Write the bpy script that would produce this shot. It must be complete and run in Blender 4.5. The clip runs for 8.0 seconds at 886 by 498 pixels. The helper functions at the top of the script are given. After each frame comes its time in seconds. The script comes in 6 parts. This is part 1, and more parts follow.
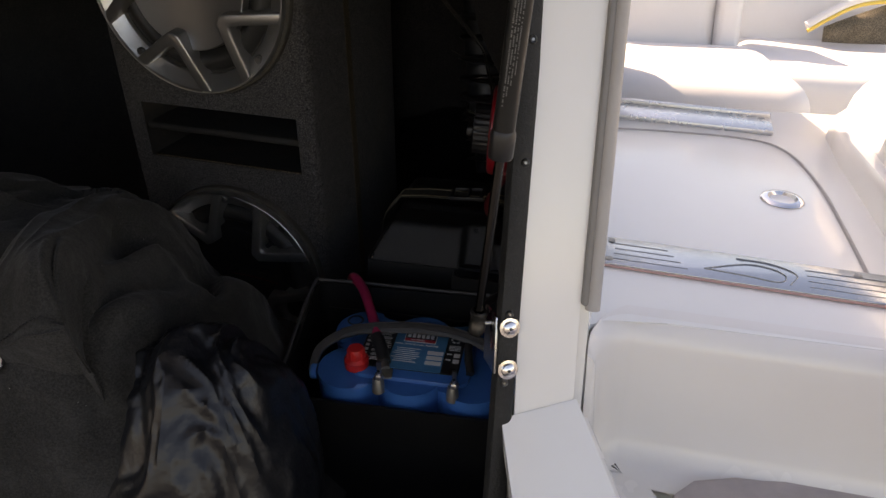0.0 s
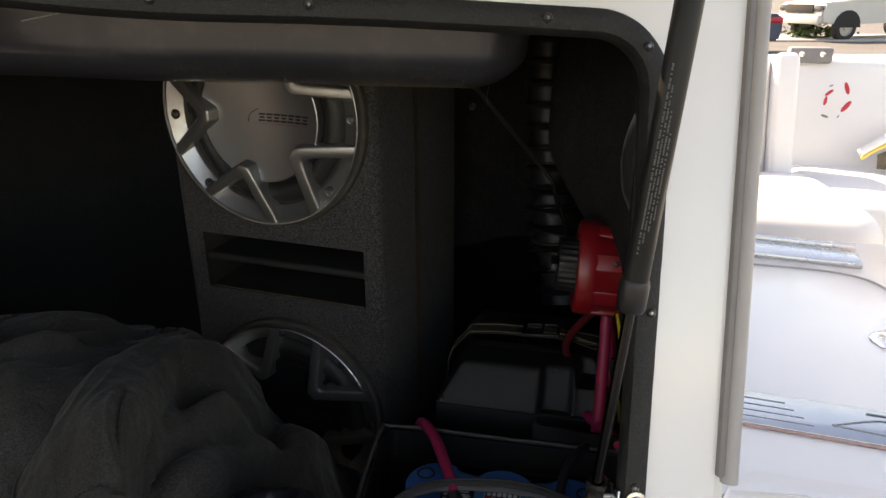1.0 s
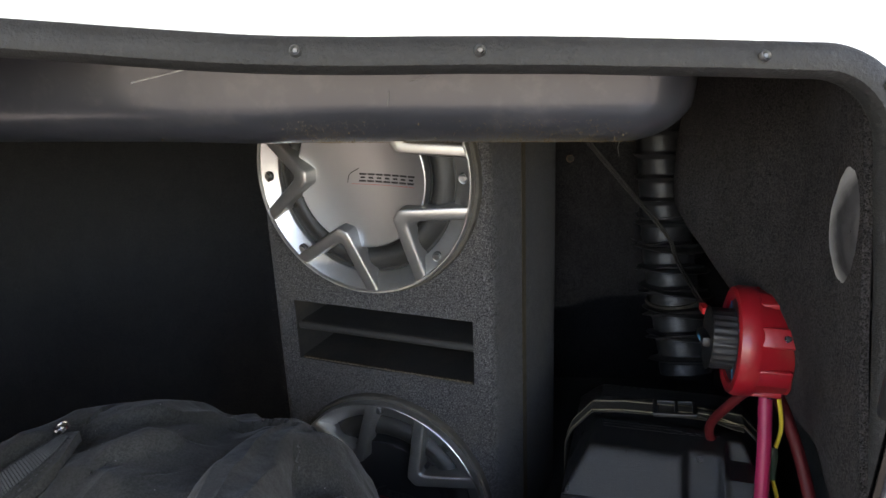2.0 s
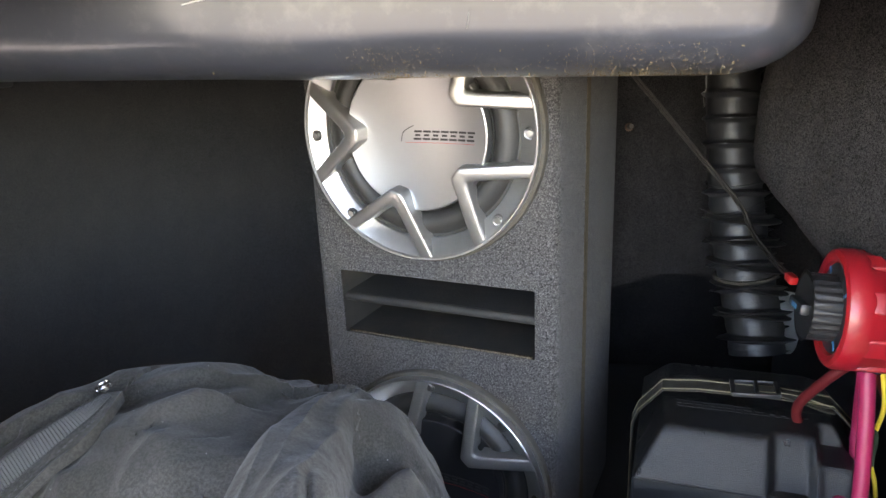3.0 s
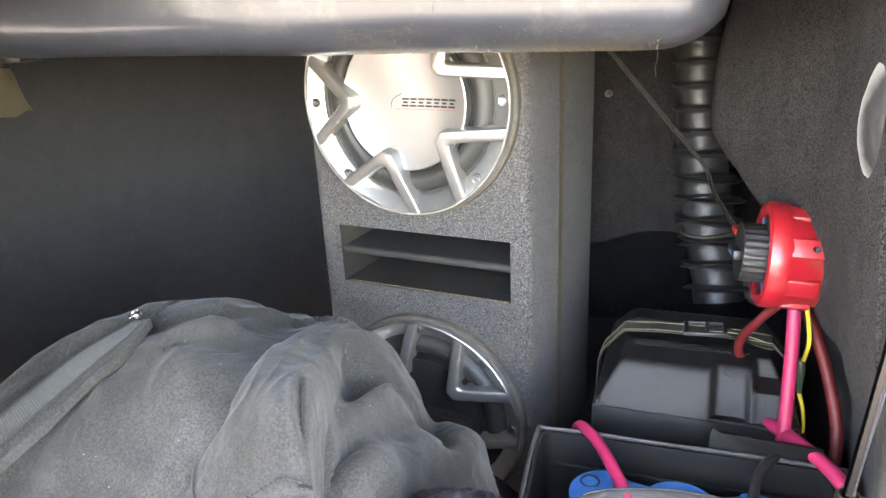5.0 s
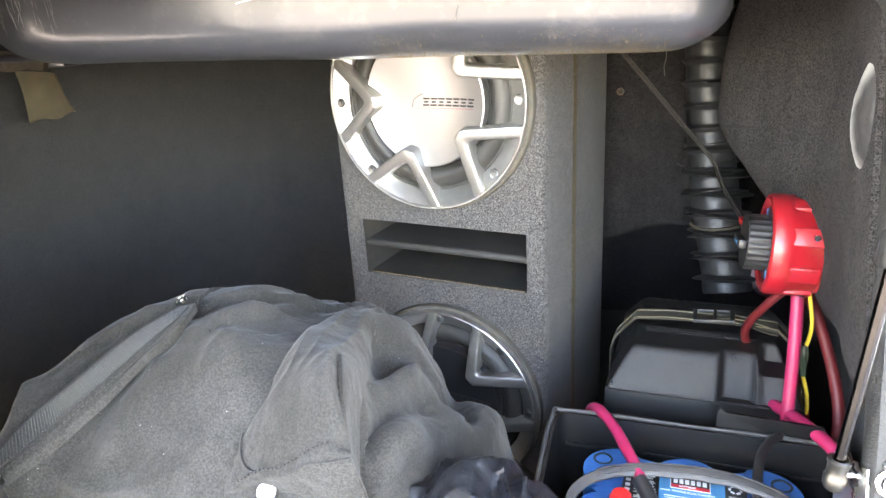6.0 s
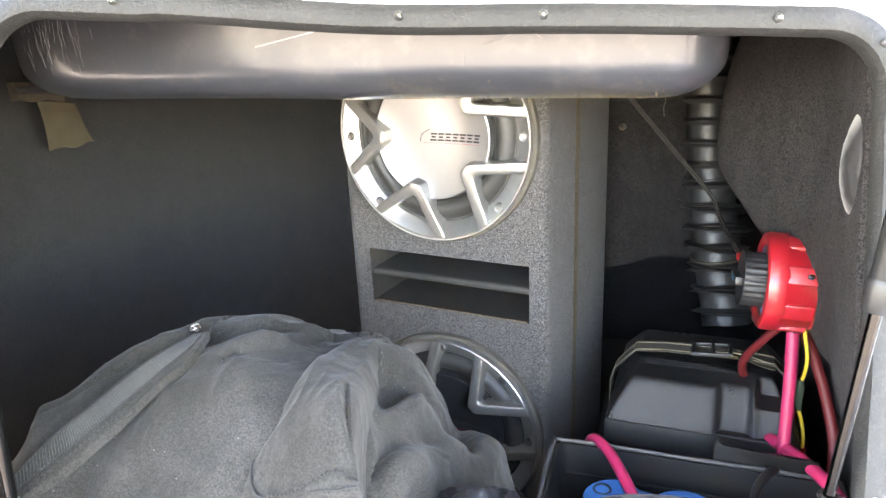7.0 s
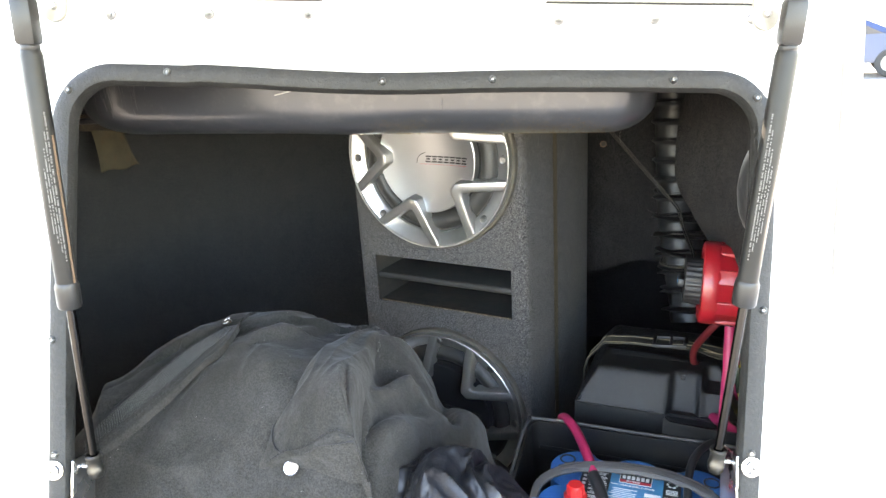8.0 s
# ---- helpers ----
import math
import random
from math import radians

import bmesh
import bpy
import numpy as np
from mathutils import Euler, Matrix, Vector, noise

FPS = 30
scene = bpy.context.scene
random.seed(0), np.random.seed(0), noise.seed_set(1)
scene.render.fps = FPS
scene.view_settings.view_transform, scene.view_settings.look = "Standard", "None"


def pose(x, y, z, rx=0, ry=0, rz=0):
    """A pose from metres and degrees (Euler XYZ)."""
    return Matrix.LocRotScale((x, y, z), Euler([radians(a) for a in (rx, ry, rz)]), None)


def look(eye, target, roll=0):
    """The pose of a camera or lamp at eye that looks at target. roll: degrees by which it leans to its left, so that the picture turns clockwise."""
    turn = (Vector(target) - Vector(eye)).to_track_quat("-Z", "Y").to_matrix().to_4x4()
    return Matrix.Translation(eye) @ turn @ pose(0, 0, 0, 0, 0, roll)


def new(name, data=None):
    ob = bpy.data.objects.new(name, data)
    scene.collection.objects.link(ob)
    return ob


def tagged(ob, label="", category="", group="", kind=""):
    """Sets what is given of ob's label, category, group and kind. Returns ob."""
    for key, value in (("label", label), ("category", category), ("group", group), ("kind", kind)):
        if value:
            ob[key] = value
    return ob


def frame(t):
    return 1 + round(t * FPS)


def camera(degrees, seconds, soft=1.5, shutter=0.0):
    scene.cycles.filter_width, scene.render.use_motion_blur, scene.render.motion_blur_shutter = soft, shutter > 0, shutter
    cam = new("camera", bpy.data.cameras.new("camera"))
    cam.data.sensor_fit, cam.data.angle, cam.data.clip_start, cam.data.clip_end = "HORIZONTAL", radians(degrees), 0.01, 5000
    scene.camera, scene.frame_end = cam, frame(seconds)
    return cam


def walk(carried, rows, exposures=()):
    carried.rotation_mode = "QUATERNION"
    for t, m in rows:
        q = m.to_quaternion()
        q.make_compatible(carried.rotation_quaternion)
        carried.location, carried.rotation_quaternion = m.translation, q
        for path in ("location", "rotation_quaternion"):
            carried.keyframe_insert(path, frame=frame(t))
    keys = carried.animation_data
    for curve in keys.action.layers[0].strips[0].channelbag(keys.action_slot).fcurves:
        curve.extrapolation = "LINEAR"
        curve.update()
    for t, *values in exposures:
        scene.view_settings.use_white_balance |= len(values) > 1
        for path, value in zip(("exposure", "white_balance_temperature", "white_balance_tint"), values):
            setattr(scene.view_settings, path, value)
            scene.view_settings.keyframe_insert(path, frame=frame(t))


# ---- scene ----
cam = camera(66.2, 8.0)
PATH = [
    (0, (0.033, 0.017, 1.91), (-0.004, 1.736, 0.89), 0.3),
    (0.5, (-0.008, 0.038, 1.916), (-0.075, 1.867, 1.11), 0.6),
    (1, (-0.046, 0.088, 1.907), (-0.157, 1.954, 1.195), -0.2),
    (1.5, (-0.098, 0.139, 1.907), (-0.29, 2.041, 1.32), -1.5),
    (2.8, (-0.202, 0.222, 1.86), (-0.503, 2.116, 1.291), -2.6),
    (3, (-0.204, 0.225, 1.844), (-0.521, 2.112, 1.262), -2.5),
    (3.5, (-0.194, 0.224, 1.83), (-0.52, 2.097, 1.206), -2.1),
    (4, (-0.172, 0.193, 1.842), (-0.505, 2.059, 1.204), -2.2),
    (4.5, (-0.148, 0.158, 1.855), (-0.485, 2.014, 1.19), -2.5),
    (6, (-0.149, 0.072, 1.868), (-0.538, 1.914, 1.191), -3.5),
    (6.5, (-0.152, 0.059, 1.884), (-0.549, 1.909, 1.237), -3.2),
    (7, (-0.147, 0.05, 1.889), (-0.545, 1.911, 1.276), -2.7),
    (7.5, (-0.104, -0.001, 1.913), (-0.51, 1.864, 1.313), -2.8),
    (8, (-0.064, -0.095, 1.946), (-0.524, 1.755, 1.342), -3.5),
]
WHITE = (8500, 15)
COOL, MILD = (8200, 20), (8700, 19)
EXPOSURES = [(0.0, 1.4, 10000, 25), (0.5, 1.5, 9700, 22), (1.0, 1.8, 9700, 20), (1.5, 2.6, *COOL), (1.7, 3.0, *COOL), (2.6, 4.4, *COOL), (3.0, 4.9, *COOL), (3.5, 5.4, *COOL), (4.0, 5.78, *COOL),
             (4.5, 5.78, *MILD), (6.0, 5.9, *MILD), (6.5, 5.85, *MILD), (7.0, 5.8, *MILD), (7.5, 5.5, *WHITE), (8.0, 4.9, *WHITE)]
walk(cam, [(t, look(eye, target, roll)) for t, eye, target, roll in PATH], EXPOSURES)

# ---- light ----
SUN_AZ, SUN_EL = -40.0, 42.0  # degrees clockwise from +y, above the horizon
world = bpy.data.worlds.new("sky")
scene.world = world
world.use_nodes = True
wn = world.node_tree.nodes
sky = wn.new("ShaderNodeTexSky")
sky.sky_type, sky.sun_disc = "NISHITA", False
sky.sun_elevation, sky.sun_rotation = radians(SUN_EL), radians(SUN_AZ)
wn["Background"].inputs["Strength"].default_value = 0.138
world.node_tree.links.new(sky.outputs["Color"], wn["Background"].inputs["Color"])
sun = new("sun", bpy.data.lights.new("sun", "SUN"))
sun.data.energy, sun.data.angle, sun.data.color = 5.0, radians(0.5), (1.0, 0.96, 0.9)
_az, _el = radians(SUN_AZ), radians(SUN_EL)
sun.matrix_world = look((0, 0, 0), (-math.sin(_az) * math.cos(_el), -math.cos(_az) * math.cos(_el), -math.sin(_el)))


# ---- materials ----
def mat(name, c1, c2=None, rough=0.5, metal=0.0, scale=30.0, fine=400.0, bump=0.0, speck=0.0, contrast=1.0, coat=0.0,
        rough2=None, stain=None, stain_scale=6.0, stain_amount=0.5, spec=0.5, random_obj=0.0, sheen=0.0, dist=0.002, cells=0.0, coat_rough=0.08, relief=None):
    """A surface with two scales of variation: patches at `scale`, grain at `fine`."""
    m = bpy.data.materials.new(name)
    m.use_nodes = True
    nt = m.node_tree
    n, l = nt.nodes, nt.links
    b = n["Principled BSDF"]
    tc = n.new("ShaderNodeTexCoord")

    def noise_tex(sc, detail=4.0, rough_=0.55):
        t = n.new("ShaderNodeTexNoise")
        t.inputs["Scale"].default_value, t.inputs["Detail"].default_value, t.inputs["Roughness"].default_value = sc, detail, rough_
        l.new(tc.outputs["Object"], t.inputs["Vector"])
        return t.outputs["Fac"]

    def ramp(fac, p0, p1, a=(0, 0, 0, 1), z=(1, 1, 1, 1)):
        r = n.new("ShaderNodeValToRGB")
        r.color_ramp.elements[0].position, r.color_ramp.elements[1].position = p0, p1
        r.color_ramp.elements[0].color, r.color_ramp.elements[1].color = a, z
        l.new(fac, r.inputs["Fac"])
        return r.outputs["Color"]

    def mix(fac, a, z, mode="MIX"):
        x = n.new("ShaderNodeMix")
        x.data_type, x.blend_type = "RGBA", mode
        for sock, v in ((x.inputs[0], fac), (x.inputs[6], a), (x.inputs[7], z)):
            if isinstance(v, (int, float)):
                sock.default_value = v
            elif isinstance(v, tuple):
                sock.default_value = (*v[:3], 1)
            else:
                l.new(v, sock)
        return x.outputs[2]

    c2 = c2 or tuple(v * 0.8 for v in c1)
    half = 0.25 / contrast
    coarse = noise_tex(scale)
    col = mix(ramp(coarse, 0.5 - half, 0.5 + half), c1, c2)
    grain = noise_tex(fine, 2.0, 0.7)
    if speck:
        col = mix(speck, col, ramp(grain, 0.38, 0.64, (0.02, 0.02, 0.02, 1), (2.2, 2.2, 2.2, 1)), "MULTIPLY")
    if cells:
        vo = n.new("ShaderNodeTexVoronoi")
        vo.inputs["Scale"].default_value = cells
        l.new(tc.outputs["Object"], vo.inputs["Vector"])
        cell = ramp(vo.outputs["Color"], 0.12, 0.85, (0.28, 0.28, 0.29, 1), (1.95, 1.92, 1.88, 1))
        col = mix(1.0, col, cell, "MULTIPLY")
    if stain:
        col = mix(mix(1.0, ramp(noise_tex(stain_scale, 6.0, 0.65), 0.52, 0.7), (stain_amount,) * 3, "MULTIPLY"), col, stain)
    if random_obj:
        oi = n.new("ShaderNodeObjectInfo")
        col = mix(random_obj, col, ramp(oi.outputs["Random"], 0.0, 1.0, (0.4, 0.4, 0.4, 1), (1.3, 1.3, 1.3, 1)), "MULTIPLY")
    l.new(col, b.inputs["Base Color"])
    r = n.new("ShaderNodeMapRange")
    r.inputs["To Min"].default_value, r.inputs["To Max"].default_value = rough, rough2 if rough2 is not None else min(1.0, rough + 0.12)
    l.new(coarse, r.inputs["Value"])
    l.new(r.outputs["Result"], b.inputs["Roughness"])
    b.inputs["Metallic"].default_value = metal
    b.inputs["Specular IOR Level"].default_value = spec
    b.inputs["Coat Weight"].default_value = coat
    b.inputs["Coat Roughness"].default_value = coat_rough
    b.inputs["Sheen Weight"].default_value = sheen
    if bump:
        bp = n.new("ShaderNodeBump")
        bp.inputs["Strength"].default_value, bp.inputs["Distance"].default_value = bump, dist
        l.new(grain, bp.inputs["Height"])
        l.new(bp.outputs["Normal"], b.inputs["Normal"])
        if relief:
            b2 = n.new("ShaderNodeBump")
            b2.inputs["Strength"].default_value, b2.inputs["Distance"].default_value = relief[1], 0.010
            l.new(noise_tex(relief[0], relief[2], 0.5), b2.inputs["Height"])
            l.new(b2.outputs["Normal"], bp.inputs["Normal"])
    return m


M_GEL = mat("white_gelcoat", (0.80, 0.79, 0.76), (0.76, 0.75, 0.72), 0.18, scale=5, fine=60, coat=0.4, bump=0.02)
M_GEL_STEP = mat("step_gelcoat", (0.78, 0.755, 0.72), (0.74, 0.71, 0.67), 0.2, scale=5, fine=60, coat=0.4, bump=0.02)
M_NONSKID = mat("nonskid_gelcoat", (0.48, 0.43, 0.42), (0.40, 0.355, 0.35), 0.6, scale=40, fine=700, bump=0.6, dist=0.001)
M_PLATFORM = mat("platform_grey", (0.055, 0.055, 0.057), (0.045, 0.045, 0.047), 0.7, scale=12, fine=400, bump=0.5)
M_PINK = mat("pink_gasket", (0.55, 0.33, 0.31), (0.50, 0.30, 0.28), 0.6, scale=50)
M_TRIM = mat("black_vinyl_trim", (0.014, 0.0143, 0.014), (0.021, 0.021, 0.020), 0.50, scale=25, fine=330, bump=0.7, dist=0.0014, spec=0.3,
             stain=(0.20, 0.19, 0.18), stain_scale=160, stain_amount=0.05)
M_TUB = mat("black_gelcoat_tub", (0.027, 0.029, 0.035), (0.036, 0.038, 0.045), 0.30, rough2=0.40, scale=9, fine=60, bump=0.04, coat=0.65, coat_rough=0.18, dist=0.003,
            stain=(0.16, 0.15, 0.14), stain_scale=45, stain_amount=0.18)
M_CARPET = mat("dark_liner_carpet", (0.0278, 0.0288, 0.0306), (0.0355, 0.0366, 0.0387), 0.95, scale=25, fine=800, bump=1.0, speck=0.55, spec=0.1, sheen=0.05)
M_CARPET_SIDE = mat("worn_liner_carpet", (0.024, 0.023, 0.0235), (0.037, 0.035, 0.0355), 0.95, scale=22, fine=600, bump=1.0, cells=900, spec=0.05,
                    stain=(0.12, 0.10, 0.07), stain_scale=70, stain_amount=0.10)
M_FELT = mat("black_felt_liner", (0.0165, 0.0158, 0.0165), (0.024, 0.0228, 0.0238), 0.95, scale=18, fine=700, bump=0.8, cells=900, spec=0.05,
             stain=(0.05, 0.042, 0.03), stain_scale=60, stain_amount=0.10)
M_BOX = mat("grey_speaker_carpet", (0.064, 0.0615, 0.0612), (0.047, 0.0455, 0.0455), 0.95, scale=90, fine=420, bump=0.9, cells=980, speck=0.45, spec=0.1, sheen=0.1, dist=0.002,
            stain=(0.11, 0.095, 0.07), stain_scale=9, stain_amount=0.25)
M_DUST = mat("brown_carpet_dust", (0.115, 0.090, 0.060), (0.082, 0.068, 0.050), 0.95, scale=130, fine=620, bump=1.0, speck=0.7, spec=0.1)
M_PORT = mat("black_port_wood", (0.018, 0.0168, 0.0155), (0.028, 0.0255, 0.0218), 0.6, scale=20, fine=200, bump=0.3, stain=(0.075, 0.055, 0.036), stain_scale=9, stain_amount=0.55)
M_SPOKE = mat("brushed_spoke_silver", (0.44, 0.43, 0.415), (0.38, 0.372, 0.357), 0.26, metal=0.85, scale=60, fine=500, bump=0.05)
M_RING = mat("cast_ring_silver", (0.50, 0.495, 0.48), (0.45, 0.445, 0.43), 0.26, metal=0.9, scale=60, fine=500, bump=0.05)
M_CONE = mat("silver_cone", (0.42, 0.42, 0.42), (0.39, 0.39, 0.39), 0.30, metal=0.90, scale=12, fine=900, rough2=0.36)
# Dark copy of the silver cone: the lower woofer's shade is in the colour.
M_CONE_SHADED = mat("shaded_silver_cone", (0.016, 0.016, 0.018), (0.022, 0.022, 0.024), 0.38, scale=20, fine=500, bump=0.05, spec=0.3)
M_RUBBER = mat("grey_rubber", (0.017, 0.0165, 0.016), (0.027, 0.026, 0.024), 0.45, scale=40, fine=500, bump=0.2)
M_GASKET = mat("dusty_gasket", (0.045, 0.041, 0.036), (0.085, 0.075, 0.058), 0.8, scale=40, fine=500, bump=0.4)
M_BLACK = mat("black_plastic", (0.012, 0.012, 0.0125), (0.017, 0.017, 0.0175), 0.38, scale=40, fine=420, bump=0.35, dist=0.0008)
M_BLACK_T = mat("textured_black_plastic", (0.0085, 0.009, 0.0095), (0.013, 0.013, 0.0135), 0.25, rough2=0.33, scale=30, fine=800, bump=0.8, dist=0.0012, speck=0.55,
                stain=(0.06, 0.057, 0.05), stain_scale=60, stain_amount=0.10)
M_TRAY = mat("black_tray_plastic", (0.007, 0.007, 0.0074), (0.010, 0.010, 0.0105), 0.25, spec=0.4, scale=15, fine=120, bump=0.1, stain=(0.05, 0.047, 0.04), stain_scale=30, stain_amount=0.12)
M_RED = mat("red_plastic", (0.33, 0.009, 0.016), (0.26, 0.008, 0.013), 0.32, scale=20, fine=200, bump=0.06, coat=0.3, stain=(0.35, 0.12, 0.08), stain_scale=30, stain_amount=0.25)
M_REDCAP = mat("red_cap", (0.60, 0.02, 0.02), (0.5, 0.02, 0.02), 0.35, scale=40, bump=0.05)
M_MAGENTA = mat("magenta_cable", (0.40, 0.019, 0.078), (0.33, 0.016, 0.065), 0.42, scale=30, fine=300, bump=0.08)
M_DKRED = mat("dark_red_cable", (0.105, 0.004, 0.006), (0.08, 0.004, 0.005), 0.52, scale=30, fine=300, bump=0.05)
M_YELLOW = mat("yellow_wire", (0.75, 0.56, 0.06), (0.65, 0.48, 0.05), 0.4, scale=40, bump=0.03)
M_GREYWIRE = mat("grey_speaker_wire", (0.026, 0.022, 0.017), (0.017, 0.0145, 0.0115), 0.6, scale=60, bump=0.05)
M_BLUE = mat("blue_battery_case", (0.013, 0.135, 0.40), (0.011, 0.112, 0.34), 0.35, scale=30, fine=300, bump=0.1)
M_BLUELAB = mat("mid_blue_label", (0.035, 0.22, 0.40), (0.03, 0.18, 0.34), 0.3, scale=20)
M_BLACKLAB = mat("black_label", (0.012, 0.012, 0.013), (0.018, 0.018, 0.018), 0.3, scale=20)
M_WHITEINK = mat("white_print", (0.72, 0.72, 0.70), (0.66, 0.66, 0.64), 0.4, scale=50)
M_REDINK = mat("red_print", (0.52, 0.02, 0.03), (0.45, 0.02, 0.03), 0.4, scale=50)
M_DARKINK = mat("dark_print", (0.02, 0.02, 0.022), (0.03, 0.03, 0.03), 0.4, scale=50)
M_BLUEINK = mat("blue_print", (0.03, 0.25, 0.48), (0.03, 0.2, 0.4), 0.4, scale=50)
M_HANDLE = mat("grey_handle_plastic", (0.024, 0.024, 0.025), (0.034, 0.034, 0.035), 0.42, scale=40, fine=300, bump=0.15, spec=0.4)
M_LEAD = mat("lead_post", (0.35, 0.34, 0.32), (0.28, 0.27, 0.25), 0.45, metal=0.9, scale=60, bump=0.2)
M_CHROME = mat("chrome", (0.75, 0.75, 0.76), (0.70, 0.70, 0.71), 0.10, metal=1.0, scale=20)
M_STEEL = mat("stainless", (0.60, 0.60, 0.60), (0.54, 0.54, 0.54), 0.22, metal=1.0, scale=40, fine=300, bump=0.05)
M_PLATE = mat("brushed_sill_plate", (0.42, 0.44, 0.46), (0.37, 0.39, 0.41), 0.165, metal=1.0, scale=30, fine=300, bump=0.04)
M_ETCH = mat("etched_line_grey", (0.26, 0.27, 0.28), (0.22, 0.23, 0.24), 0.35, metal=0.8, scale=60)
M_ROD = mat("dark_rod_steel", (0.055, 0.053, 0.050), (0.04, 0.039, 0.038), 0.14, metal=1.0, spec=0.5, scale=40, fine=300, bump=0.03)
M_FINEPRINT = mat("grey_fine_print", (0.13, 0.13, 0.13), (0.09, 0.09, 0.09), 0.5, scale=300)
M_SCREW = mat("dull_screw", (0.27, 0.27, 0.265), (0.19, 0.19, 0.185), 0.25, metal=0.9, scale=200)
M_EAR = mat("cream_paint", (0.27, 0.255, 0.222), (0.24, 0.228, 0.20), 0.35, scale=40, fine=300, bump=0.05)
M_COLLAR = mat("black_collar", (0.013, 0.013, 0.013), (0.018, 0.018, 0.018), 0.30, scale=40, fine=300, bump=0.1, spec=0.4)
M_CYL = mat("black_strut_paint", (0.012, 0.012, 0.0118), (0.017, 0.017, 0.0165), 0.30, scale=40, fine=300, bump=0.02, spec=0.22)
M_SEAM = mat("grey_edge_rubber", (0.40, 0.375, 0.355), (0.35, 0.33, 0.31), 0.45, scale=20, fine=300, bump=0.1)
M_SEAM_D = mat("dark_edge_rubber", (0.22, 0.205, 0.19), (0.18, 0.17, 0.16), 0.45, scale=20, fine=300, bump=0.1)
M_JACKET = mat("faded_black_canvas", (0.0142, 0.0137, 0.0121), (0.0260, 0.0252, 0.0242), 0.9, scale=8, fine=480, bump=0.30, contrast=1.7, relief=(30, 0.55, 2.0), sheen=0.08, spec=0.15, dist=0.0008, speck=0.36,
               stain=(0.040, 0.0395, 0.0375), stain_scale=15, stain_amount=0.5)
M_PLACKET = mat("ribbed_canvas_placket", (0.0125, 0.0132, 0.0130), (0.021, 0.022, 0.0215), 0.9, scale=60, fine=900, bump=0.6, spec=0.15, sheen=0.2)
M_STITCH_L = mat("pale_stitching", (0.032, 0.032, 0.031), (0.022, 0.022, 0.022), 0.8, scale=60)
M_LINT = mat("pale_lint", (0.20, 0.195, 0.185), (0.13, 0.13, 0.12), 0.9, scale=60)
M_STITCH = mat("dark_stitching", (0.009, 0.009, 0.010), (0.014, 0.014, 0.014), 0.8, scale=60)
M_BAG = mat("black_plastic_bag", (0.0045, 0.005, 0.0065), (0.008, 0.009, 0.0115), 0.27, scale=25, fine=60, bump=0.25, dist=0.004, spec=0.4, relief=(18, 0.4, 5.0))
M_HOSE = mat("black_duct_hose", (0.011, 0.0115, 0.0125), (0.019, 0.019, 0.020), 0.38, scale=25, fine=220, bump=0.2, spec=0.4,
             stain=(0.11, 0.10, 0.085), stain_scale=60, stain_amount=0.16)
M_STRAP = mat("olive_webbing", (0.040, 0.034, 0.023), (0.030, 0.026, 0.018), 0.85, scale=60, fine=900, bump=0.8)
M_THREAD = mat("tan_thread", (0.36, 0.30, 0.18), (0.22, 0.18, 0.11), 0.8, scale=60)
M_TAG = mat("tan_foam_strip", (0.074, 0.064, 0.038), (0.048, 0.041, 0.025), 0.9, scale=30, fine=500, bump=0.7, stain=(0.075, 0.040, 0.018), stain_scale=45, stain_amount=0.5)
M_SOCKET = mat("dull_socket_metal", (0.10, 0.095, 0.085), (0.07, 0.066, 0.06), 0.32, metal=0.9, scale=80, bump=0.1)
M_RUSTSTREAK = mat("brown_rust_streak", (0.16, 0.10, 0.06), (0.11, 0.075, 0.05), 0.8, scale=150, fine=600, bump=0.5)
M_RIM = mat("scuffed_tray_rim", (0.055, 0.055, 0.055), (0.020, 0.020, 0.020), 0.35, scale=70, fine=300, bump=0.3)
M_BRACKET = mat("dusty_brown_bracket", (0.022, 0.018, 0.013), (0.046, 0.037, 0.024), 0.8, scale=70, fine=300, bump=0.6, stain=(0.15, 0.125, 0.08), stain_scale=70, stain_amount=0.5)
M_RUST = mat("rust_crumbs", (0.17, 0.122, 0.062), (0.085, 0.066, 0.042), 0.9, scale=250, fine=900, bump=0.5, random_obj=0.0)
M_SCRATCH = mat("pale_scratch", (0.17, 0.17, 0.17), (0.12, 0.12, 0.12), 0.6, scale=60)
M_GOUGE = mat("white_gouge", (0.46, 0.46, 0.46), (0.38, 0.38, 0.38), 0.6, scale=60)
M_VINYL = mat("white_seat_vinyl", (0.76, 0.75, 0.73), (0.72, 0.71, 0.69), 0.4, scale=8, fine=500, bump=0.15)
M_PIPING = mat("yellow_piping", (0.75, 0.55, 0.12), (0.7, 0.5, 0.1), 0.5, scale=20)
M_MESH = mat("brown_mesh", (0.16, 0.13, 0.09), (0.10, 0.085, 0.06), 0.85, scale=30, fine=350, bump=0.9, speck=0.5)
M_GREYPL = mat("grey_plastic", (0.20, 0.20, 0.20), (0.16, 0.16, 0.16), 0.5, scale=20, bump=0.1)
M_ASPHALT = mat("worn_asphalt", (0.11, 0.108, 0.104), (0.085, 0.084, 0.081), 0.9, scale=0.6, fine=40, bump=0.4, speck=0.3, dist=0.01)
M_CONCRETE = mat("pale_concrete", (0.42, 0.40, 0.36), (0.36, 0.34, 0.31), 0.85, scale=0.8, fine=30, bump=0.3, dist=0.01)
M_BLUECAR = mat("dark_blue_car_paint", (0.006, 0.018, 0.060), (0.005, 0.016, 0.052), 0.35, scale=2, coat=0.15)
M_WHITECAR = mat("white_truck_paint", (0.46, 0.455, 0.43), (0.42, 0.415, 0.40), 0.35, scale=2, coat=0.2)
